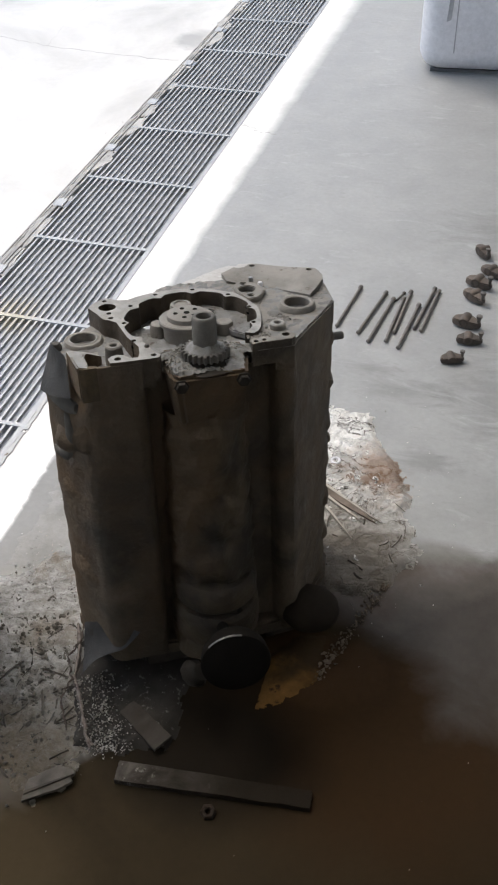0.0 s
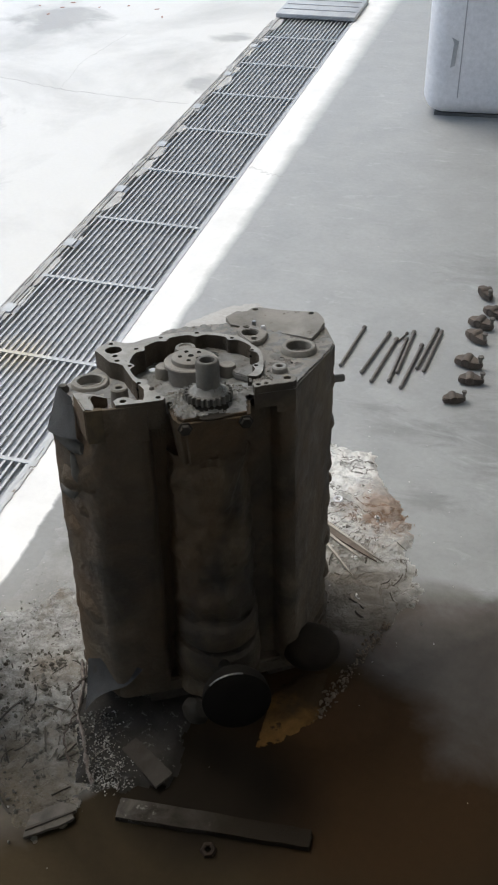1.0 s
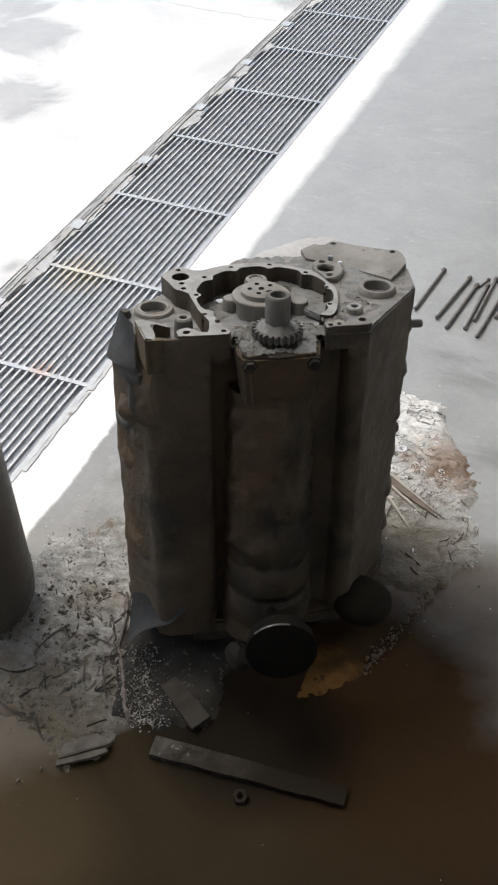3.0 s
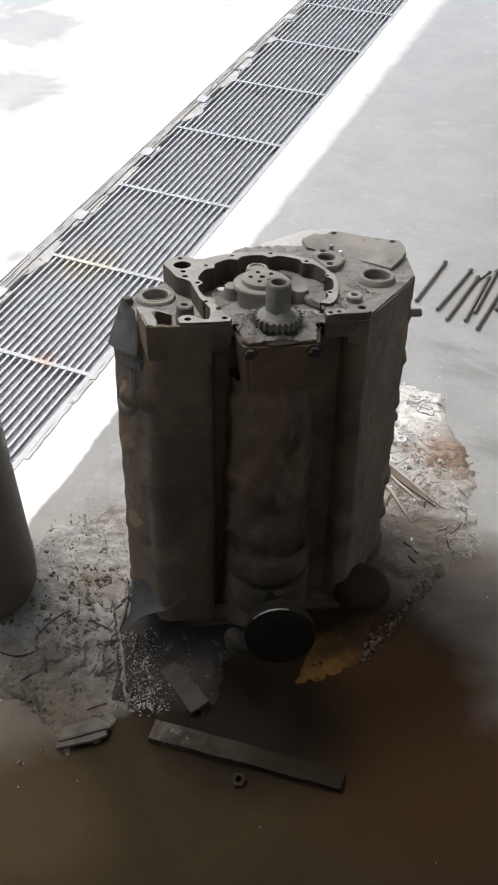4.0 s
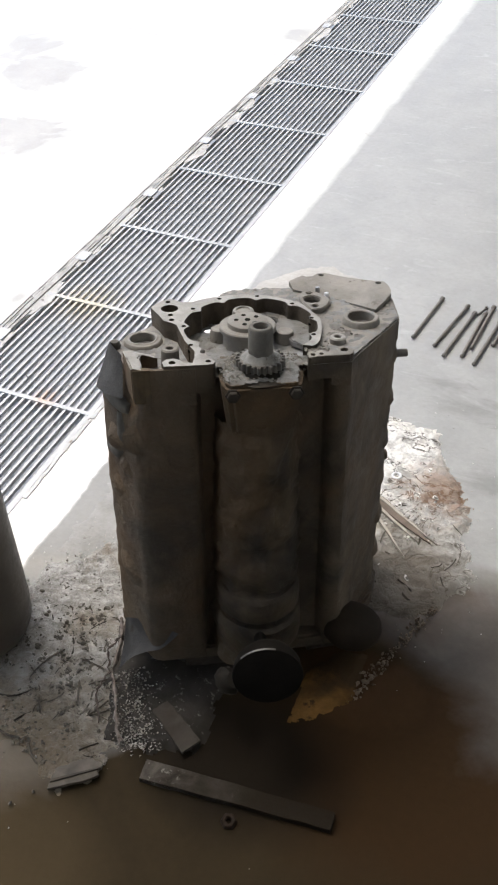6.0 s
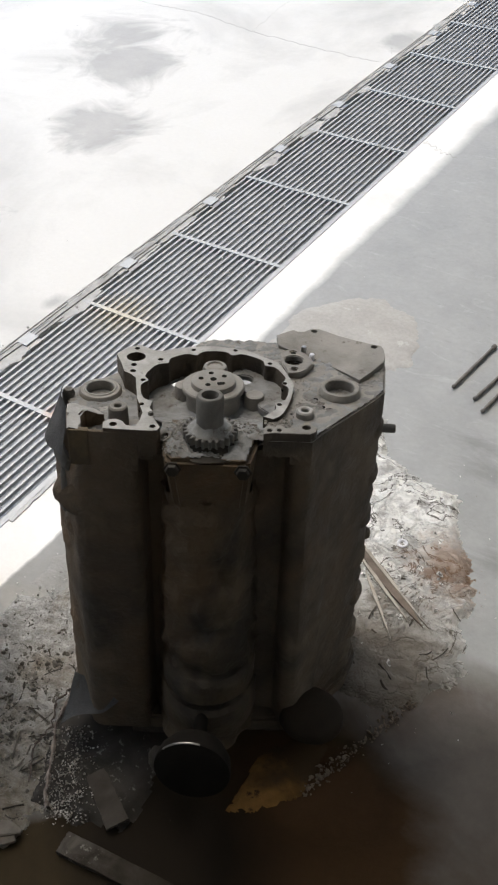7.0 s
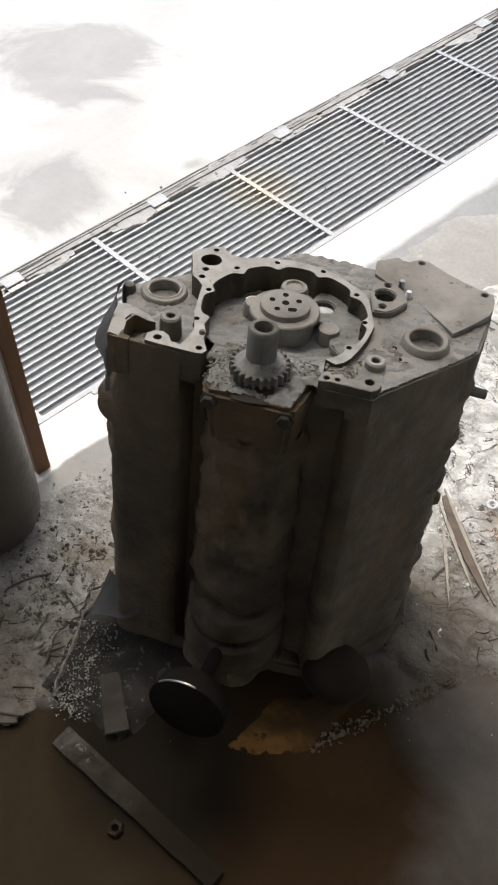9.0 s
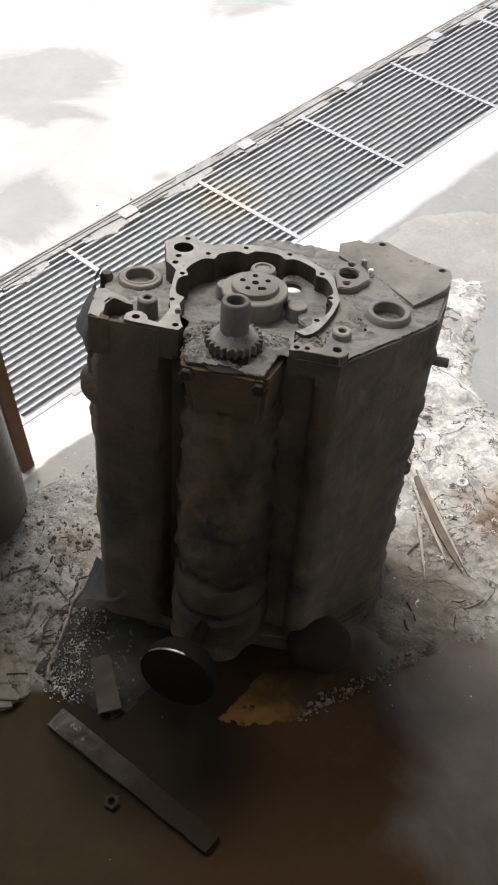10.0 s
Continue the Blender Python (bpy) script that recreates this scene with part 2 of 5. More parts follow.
def galvanised():
    """Dull zinc with a yellowish and an orange-brown patch."""
    m = surface("galvanised grate steel", (0.44, 0.445, 0.45), (0.33, 0.335, 0.34), 9, 0.5, 0.6, 0.3, 0.0008, (0.34, 0.31, 0.27), 0.66, 9)
    n, l = m.node_tree.nodes, m.node_tree.links
    p, at = n["Principled BSDF"], n.new("ShaderNodeNewGeometry").outputs["Position"]
    old = p.inputs["Base Color"].links[0].from_socket
    for x, y, r, c in ((-0.30, 0.5, 0.14, (0.46, 0.38, 0.22)), (-0.16, 0.02, 0.05, (0.40, 0.2, 0.09))):
        d = n.new("ShaderNodeVectorMath")
        d.operation = "DISTANCE"
        l.new(at, d.inputs[0])
        d.inputs[1].default_value = (x, y, 0)
        old = mixc(n, l, ramp(n, l, d.outputs["Value"], r * 0.3, r, (0.42,) * 3, (0, 0, 0)), old, c)
    l.new(old, p.inputs["Base Color"])
    return m


GALV = galvanised()
def channel_silt():
    """Pale dry silt near the shop door, darker further along the drain."""
    m = surface("silty drain channel", (0.5, 0.52, 0.54), (0.36, 0.375, 0.39), 6, 0.7, 0.9, 0, 0.006)
    n, l = m.node_tree.nodes, m.node_tree.links
    p, co = n["Principled BSDF"], n.new("ShaderNodeTexCoord").outputs["Object"]
    sep = n.new("ShaderNodeSeparateXYZ")
    l.new(co, sep.inputs[0])
    along = math_node(n, l, "ADD", math_node(n, l, "MULTIPLY", sep.outputs[1], 0.4), math_node(n, l, "MULTIPLY", noise_node(n, l, 3, 5, 0.6, co), 0.5))
    l.new(mixc(n, l, ramp(n, l, along, 0.5, 1.1), p.inputs["Base Color"].links[0].from_socket, (0.24, 0.25, 0.26)), p.inputs["Base Color"])
    return m


CHANNEL = channel_silt()
WOOD = surface("oil-soaked weathered wood", (0.035, 0.029, 0.023), (0.085, 0.075, 0.064), 7, 0.75, 0.9, 0, 0.004, (0.03, 0.024, 0.018), 0.56, 5, gloss=0.2)
PALEWOOD = surface("dry grey wood", (0.13, 0.113, 0.093), (0.06, 0.05, 0.04), 26, 0.8, 0.9, 0, 0.002)
BROWNBOARD = surface("brown stained board", (0.20, 0.105, 0.055), (0.26, 0.14, 0.08), 6, 0.6, 0.8, 0, 0.001)
def card_material():
    """Torn yellow cardboard with oil spots; the block's shade is painted in towards the engine."""
    m = surface("oily cardboard with painted shade", (0.2, 0.106, 0.034), (0.05, 0.028, 0.012), 8, 0.85, 0.95, 0, 0.012, (0.035, 0.021, 0.012), 0.55, 24, gloss=0.03)
    n, l = m.node_tree.nodes, m.node_tree.links
    p, co = n["Principled BSDF"], n.new("ShaderNodeTexCoord").outputs["Object"]
    sep = n.new("ShaderNodeSeparateXYZ")
    l.new(co, sep.inputs[0])
    # painted shade: near-black where the sheet runs under the block
    along = math_node(n, l, "ADD", sep.outputs[1], math_node(n, l, "MULTIPLY", math_node(n, l, "SUBTRACT", noise_node(n, l, 16, 6, 0.65, co), 0.5), 0.22))
    l.new(mixc(n, l, ramp(n, l, math_node(n, l, "ADD", along, 1.0), 0.36, 0.43), p.inputs["Base Color"].links[0].from_socket, (0.045, 0.03, 0.017)), p.inputs["Base Color"])
    return m


CARD = card_material()


def crust_material():
    """Pale flaking crust: white plates, grey where they have come away, dark cracks and a rust stain."""
    m, n, l, p = mat("dried white crust")
    co = n.new("ShaderNodeTexCoord").outputs["Object"]
    a, b, c = noise_node(n, l, 22, 10, 0.75, co, 0.3), noise_node(n, l, 70, 8, 0.75, co, 0.2), noise_node(n, l, 5, 5, 0.6, co, 0.8)
    col = mixc(n, l, ramp(n, l, a, 0.46, 0.6), (0.8, 0.785, 0.75), (0.36, 0.345, 0.325))
    col = mixc(n, l, ramp(n, l, c, 0.5, 0.58, (0, 0, 0), (0.8,) * 3), col, (0.36, 0.35, 0.33))
    col = mixc(n, l, ramp(n, l, b, 0.6, 0.66, (0, 0, 0), (0.8,) * 3), col, (0.2, 0.18, 0.155))
    vein = math_node(n, l, "ABSOLUTE", math_node(n, l, "SUBTRACT", noise_node(n, l, 13, 7, 0.6, co, 0.5), 0.5))
    split = math_node(n, l, "ABSOLUTE", math_node(n, l, "SUBTRACT", noise_node(n, l, 10, 6, 0.6, co, 0.9), 0.47))
    lines = ramp(n, l, vein, 0.0, 0.03)
    col = mixc(n, l, ramp(n, l, split, 0.006, 0.02, (1, 1, 1), (0, 0, 0)), col, (0.09, 0.078, 0.065))
    col = mixc(n, l, math_node(n, l, "MULTIPLY", math_node(n, l, "SUBTRACT", 1.0, lines), 0.85), col, (0.8, 0.78, 0.73))
    d = n.new("ShaderNodeVectorMath")
    d.operation = "DISTANCE"
    l.new(co, d.inputs[0])
    d.inputs[1].default_value = (0.98, -0.33, 0.0)
    mud = math_node(n, l, "ADD", d.outputs["Value"], math_node(n, l, "MULTIPLY", math_node(n, l, "SUBTRACT", c, 0.5), 0.4))
    col = mixc(n, l, ramp(n, l, mud, 0.13, 0.33, (0.92,) * 3, (0, 0, 0)), col, (0.135, 0.113, 0.088))
    d = n.new("ShaderNodeVectorMath")
    d.operation = "DISTANCE"
    l.new(co, d.inputs[0])
    d.inputs[1].default_value = (1.03, 0.06, 0.0)
    rust = math_node(n, l, "ADD", d.outputs["Value"], math_node(n, l, "MULTIPLY", math_node(n, l, "SUBTRACT", a, 0.5), 0.35))
    col = mixc(n, l, ramp(n, l, rust, 0.05, 0.14, (0.78,) * 3, (0, 0, 0)), col, (0.21, 0.122, 0.072))
    l.new(col, p.inputs["Base Color"])
    p.inputs["Roughness"].default_value, p.inputs["Specular IOR Level"].default_value = 0.85, 0.3
    bump(n, l, p, mixc(n, l, 0.2, mixc(n, l, 0.5, a, b), lines), 1.0, 0.016)
    return m


CRUST = crust_material()
def sludge_material():
    """Dried grey-brown sludge, lumpy and cracked, with ochre oil in patches."""
    m, n, l, p = mat("crumbly dried sludge")
    co = n.new("ShaderNodeTexCoord").outputs["Object"]
    a, b, c = noise_node(n, l, 30, 9, 0.75, co, 0.5), noise_node(n, l, 85, 7, 0.75, co, 0.3), noise_node(n, l, 6, 5, 0.6, co, 0.8)
    col = mixc(n, l, ramp(n, l, a, 0.43, 0.57), (0.56, 0.55, 0.525), (0.33, 0.313, 0.285))
    col = mixc(n, l, ramp(n, l, c, 0.5, 0.64, (0, 0, 0), (0.6,) * 3), col, (0.22, 0.16, 0.09))
    col = mixc(n, l, ramp(n, l, b, 0.6, 0.64, (0, 0, 0), (0.85,) * 3), col, (0.09, 0.075, 0.06))
    d = n.new("ShaderNodeVectorMath")
    d.operation = "DISTANCE"
    l.new(co, d.inputs[0])
    d.inputs[1].default_value = (0.42, -1.02, 0.0)
    soaked_in = math_node(n, l, "ADD", d.outputs["Value"], math_node(n, l, "MULTIPLY", math_node(n, l, "SUBTRACT", c, 0.5), 0.5))
    col = mixc(n, l, ramp(n, l, soaked_in, 0.12, 0.36, (0.85,) * 3, (0, 0, 0)), col, (0.15, 0.112, 0.062))
    vein = math_node(n, l, "ABSOLUTE", math_node(n, l, "SUBTRACT", noise_node(n, l, 15, 7, 0.6, co, 0.6), 0.5))
    split = math_node(n, l, "ABSOLUTE", math_node(n, l, "SUBTRACT", noise_node(n, l, 21, 6, 0.55, co, 0.9), 0.48))
    col = mixc(n, l, ramp(n, l, split, 0.0, 0.016, (0.4,) * 3, (0, 0, 0)), col, (0.05, 0.042, 0.033))
    col = mixc(n, l, ramp(n, l, vein, 0.0, 0.012, (0.15,) * 3, (0, 0, 0)), col, (0.36, 0.34, 0.31))
    l.new(col, p.inputs["Base Color"])
    l.new(ramp(n, l, b, 0.35, 0.6, (0.62,) * 3, (0.3,) * 3), p.inputs["Roughness"])
    p.inputs["Specular IOR Level"].default_value = 0.5
    bump(n, l, p, mixc(n, l, 0.06, mixc(n, l, 0.55, a, b), ramp(n, l, split, 0.0, 0.03)), 1.0, 0.03)
    return m


SLUDGE = sludge_material()
# oily board, its base colour blackened further for the shade under the flange
SHADEDBOARD = surface("black board with white crust", (0.022, 0.019, 0.016), (0.045, 0.04, 0.035), 12, 0.7, 0.9, 0, 0.006, (0.13, 0.125, 0.115), 0.6, 60, gloss=0.15)
TWIG = surface("dark broken twigs", (0.09, 0.072, 0.052), (0.05, 0.042, 0.032), 30, 0.8, 0.9, 0, 0.001, random_tone=0.5)
CYLPAINT = surface("scuffed black cylinder paint", (0.075, 0.065, 0.055), (0.12, 0.105, 0.088), 5, 0.3, 0.6, 0, 0.0015, (0.13, 0.12, 0.105), 0.64, 8, gloss=0.3)
# black of the pickup's coating, and of the shade painted into holes
DEEPBLACK = surface("black coating and hole shade", (0.010, 0.009, 0.008), (0.016, 0.014, 0.012), 10, 0.8, 0.9, 0, 0.0005, gloss=0.02)
PLASTIC = surface("dull white plastic", (0.74, 0.73, 0.75), (0.68, 0.67, 0.69), 3, 0.4, 0.55, 0, 0.001)
SEAM = surface("grey seam rubber", (0.16, 0.155, 0.16), (0.12, 0.12, 0.12), 10, 0.6)
# pale tones for the unseen walls and roof, raised to bounce more light
BOUNCEWHITE = surface("white bounce plaster", (0.78, 0.76, 0.72), (0.66, 0.635, 0.595), 1.4, 0.8, 0.95, 0, 0.006)
ROOFSHEET = surface("dull roofing sheet", (0.6, 0.59, 0.575), (0.5, 0.49, 0.475), 2, 0.6, 0.8, 0, 0.002)


# ---------------------------------------------------------------- mesh helpers
def part(name, bm, material, parent=None, label="", smooth=False, at=None):
    me = bpy.data.meshes.new(name)
    bmesh.ops.recalc_face_normals(bm, faces=bm.faces)
    bm.to_mesh(me)
    bm.free()
    me.materials.append(material)
    if smooth:
        me.polygons.foreach_set("use_smooth", [True] * len(me.polygons))
        me.set_sharp_from_angle(angle=radians(38))
    ob = new(name, me)
    if parent:
        ob.parent = parent
    if at is not None:
        ob.matrix_basis = at
    if label:
        ob["label"] = label
    return ob


def empty(name, m, label, category, group="", kind=""):
    ob = new(name)
    ob.empty_display_size = 0.05
    ob.matrix_basis = m
    return tagged(ob, label, category, group, kind)


def box(bm, x0, x1, y0, y1, z0, z1, bevel=0.0, m=None):
    vs = [bm.verts.new((x, y, z)) for z in (z0, z1) for x, y in ((x0, y0), (x1, y0), (x1, y1), (x0, y1))]
    fs = [bm.faces.new([vs[i] for i in f]) for f in ((3, 2, 1, 0), (4, 5, 6, 7), (0, 1, 5, 4), (1, 2, 6, 5), (2, 3, 7, 6), (3, 0, 4, 7))]
    made = vs
    if bevel:
        r = bmesh.ops.bevel(bm, geom=list({e for f in fs for e in f.edges}), offset=bevel, segments=2, affect="EDGES", profile=0.5)
        made = list({v for f in r["faces"] for v in f.verts} | {v for v in vs if v.is_valid})
    if m:
        bmesh.ops.transform(bm, matrix=m, verts=[v for v in made if v.is_valid])
    return bm


def lathe(bm, profile, seg=32, m=None, cap=True):
    """Rings of (radius, height) about z, closed at both ends."""
    rings = []
    for r, z in profile:
        rings.append([bm.verts.new((r * math.cos(a), r * math.sin(a), z)) for a in (2 * math.pi * k / seg for k in range(seg))])
    for a, b in zip(rings, rings[1:]):
        for k in range(seg):
            bm.faces.new((a[k], a[(k + 1) % seg], b[(k + 1) % seg], b[k]))
    if cap:
        bm.faces.new(rings[0][::-1])
        bm.faces.new(rings[-1])
    if m:
        bmesh.ops.transform(bm, matrix=m, verts=[v for r in rings for v in r])
    return bm


def ring(cx, cy, r, seg=24, wob=0.0):
    return [(cx + r * (1 + wob * math.sin(5 * a)) * math.cos(a), cy + r * (1 + wob * math.sin(5 * a)) * math.sin(a)) for a in (2 * math.pi * k / seg for k in range(seg))]


def inside(p, poly):
    c = False
    for (x0, y0), (x1, y1) in zip(poly, poly[1:] + poly[:1]):
        if (y0 > p[1]) != (y1 > p[1]) and p[0] < (x1 - x0) * (p[1] - y0) / (y1 - y0) + x0:
            c = not c
    return c


def plate(bm, outline, holes=(), z0=0.0, z1=0.01, m=None):
    """A slab of that outline between two heights, with holes right through it."""
    pts, edges = [], []
    for loop in (outline, *holes):
        s = len(pts)
        pts += [Vector(p) for p in loop]
        edges += [(s + i, s + (i + 1) % len(loop)) for i in range(len(loop))]
    v2, _, f2, *_ = delaunay_2d_cdt(pts, edges, [], 1, 1e-6)
    keep = []
    for f in f2:
        c = (sum(v2[i].x for i in f) / len(f), sum(v2[i].y for i in f) / len(f))
        if inside(c, outline) and not any(inside(c, h) for h in holes):
            keep.append(f)
    top = [bm.verts.new((v.x, v.y, z1)) for v in v2]
    bot = [bm.verts.new((v.x, v.y, z0)) for v in v2]
    count = {}
    for f in keep:
        bm.faces.new([top[i] for i in f])
        bm.faces.new([bot[i] for i in reversed(f)])
        for a, b in zip(f, f[1:] + f[:1]):
            k = (min(a, b), max(a, b))
            count[k] = None if k in count else (a, b)
    for e in count.values():
        if e:
            a, b = e
            bm.faces.new((top[b], top[a], bot[a], bot[b]))
    bmesh.ops.delete(bm, geom=[v for v in top + bot if not v.link_faces], context="VERTS")
    if m:
        bmesh.ops.transform(bm, matrix=m, verts=[v for v in top + bot if v.is_valid])
    return bm


def ragged(poly, steps, amp, seed):
    """The outline with its sides broken into small uneven steps."""
    rng, out = random.Random(seed), []
    for (x0, y0), (x1, y1) in zip(poly, poly[1:] + poly[:1]):
        for k in range(steps):
            f = k / steps
            out.append((x0 + (x1 - x0) * f + rng.uniform(-amp, amp), y0 + (y1 - y0) * f + rng.uniform(-amp, amp)))
    return out


def crusty(name, poly, height, material, seed, cell=0.012, label="", category="", lumps=0.6, kind="", run=0.02, amp=0.012, fine=28):
    """A thin, lumpy sheet on the floor, highest inside and running out to nothing at a ragged rim."""
    edge = ragged(poly, 7, amp, seed)
    xs, ys = [p[0] for p in edge], [p[1] for p in edge]
    bm, grid = bmesh.new(), {}
    nx, ny = int((max(xs) - min(xs)) / cell) + 2, int((max(ys) - min(ys)) / cell) + 2

    def dist(x, y):
        best = 9
        for (x0, y0), (x1, y1) in zip(edge, edge[1:] + edge[:1]):
            dx, dy = x1 - x0, y1 - y0
            f = max(0, min(1, ((x - x0) * dx + (y - y0) * dy) / (dx * dx + dy * dy + 1e-12)))
            best = min(best, math.hypot(x - x0 - f * dx, y - y0 - f * dy))
        return best

    for i in range(nx):
        for j in range(ny):
            x, y = min(xs) + i * cell, min(ys) + j * cell
            d = dist(x, y) * (1 if inside((x, y), edge) else -1)
            if d > -cell:
                h = noise.fractal(Vector((x * fine + seed, y * fine, 0)), 0.8, 2.2, 5)
                z = (min(1, max(0, d) / 0.014) * (1 - lumps) + lumps * (min(1, max(0, d) / run) * (0.5 + 0.7 * h) - 0.35 * max(0, 1 - max(0, d) / run) * (run > 0.03))) * height - 0.0015 * (d <= 0) + 0.001
                grid[i, j] = bm.verts.new((x, y, z))
    for i in range(nx):
        for j in range(ny):
            q = [(i, j), (i + 1, j), (i + 1, j + 1), (i, j + 1)]
            if all(k in grid for k in q):
                bm.faces.new([grid[k] for k in q])
    return tagged(part(name, bm, material, label=label, smooth=True), category=category, kind=kind)


def worn(bm, off=0.0018, above=-9.0):
    """The same shape with its sharp edges rounded by wear; only those at or above a height."""
    bmesh.ops.bevel(bm, geom=[ed for ed in bm.edges if len(ed.link_faces) == 2 and ed.verts[0].co.z > above - 0.001 and ed.calc_face_angle(0) > 1.0 and abs(ed.verts[0].co.z - ed.verts[1].co.z) < 0.002], offset=off, segments=2, affect="EDGES", clamp_overlap=True)
    return bm


# ---------------------------------------------------------------- the setting
PITCH, WIDE = 0.498, 0.46
DRAIN_Y0, DRAIN_Y1 = -3 * PITCH, 12 * PITCH
bm = plate(bmesh.new(), [(-60, -60), (60, -60), (60, 60), (-60, 60)], [[(-WIDE - 0.012, DRAIN_Y0), (0.012, DRAIN_Y0), (0.012, DRAIN_Y1), (-WIDE - 0.012, DRAIN_Y1)]], -0.03, 0.0)
tagged(part("ground", bm, CONCRETE), "worn concrete yard and shop floor with oil stains", "floor", kind="structure")

x0, x1 = -WIDE - 0.012, 0.012
channel = tagged(part("drain_channel", box(bmesh.new(), x0 - 0.06, x1 + 0.06, DRAIN_Y0 - 0.06, DRAIN_Y1 + 0.06, -0.13, -0.036), CHANNEL), "silted concrete drain channel under the grates", "drain channel", kind="structure")
for ax, bx, ay, by in ((x0 - 0.06, x0, DRAIN_Y0 - 0.06, DRAIN_Y1 + 0.06), (x1, x1 + 0.06, DRAIN_Y0 - 0.06, DRAIN_Y1 + 0.06), (x0, x1, DRAIN_Y0 - 0.06, DRAIN_Y0), (x0, x1, DRAIN_Y1, DRAIN_Y1 + 0.06)):
    part("channel_side", box(bmesh.new(), ax, bx, ay, by, -0.0358, -0.031), CHANNEL, channel)


def wall(name, label, x0, x1, y0, y1, z0, z1, material=BOUNCEWHITE, category="wall"):
    return tagged(part(name, box(bmesh.new(), x0, x1, y0, y1, z0, z1), material), label, category, kind="structure")


# unseen walls and roof, added close in to shape and bounce the light
wall("wall_west", "unseen white wall added beside the shop opening", -0.10, 0.03, -2.4, -1.4, 0, 3.6)
wall("wall_south", "unseen white wall added to bounce light into the shop", -0.10, 2.4, -2.6, -2.4, 0, 3.6)
wall("wall_east", "unseen white wall added to bounce light into the shop", 2.4, 2.6, -2.6, 12.0, 0, 3.6)
wall("ceiling", "unseen shop roof added to shade and bounce light", 0.0, 2.6, -2.6, 12.0, 3.6, 3.7, ROOFSHEET, "ceiling")

# ---------------------------------------------------------------- drain grates
BARS = 20


def drain_grate():
    g = empty("drain_grate", pose(0, 0, 0), "galvanised drain grate of long bars set in the floor", "drain grate", "drain grates")
    bar = bmesh.new()
    box(bar, -0.0036, 0.0036, 0.006, PITCH - 0.006, -0.014, -0.003)
    first = part("bar", bar, GALV, g)
    step = (WIDE - 0.012) / (BARS - 1)
    first.matrix_basis = pose(-WIDE + 0.006, 0, 0)
    for k in range(1, BARS):
        b = new("bar", first.data)
        b.parent = g
        b.matrix_basis = pose(-WIDE + 0.006 + k * step, 0, 0)
    part("cross_bar", box(bmesh.new(), -WIDE, 0, -0.0075, 0.0075, -0.024, -0.001), GALV, g)
    return g


grate = drain_grate()
for k in range(-3, 12):
    if k:
        copy_thing(grate, pose(0, k * PITCH, 0))

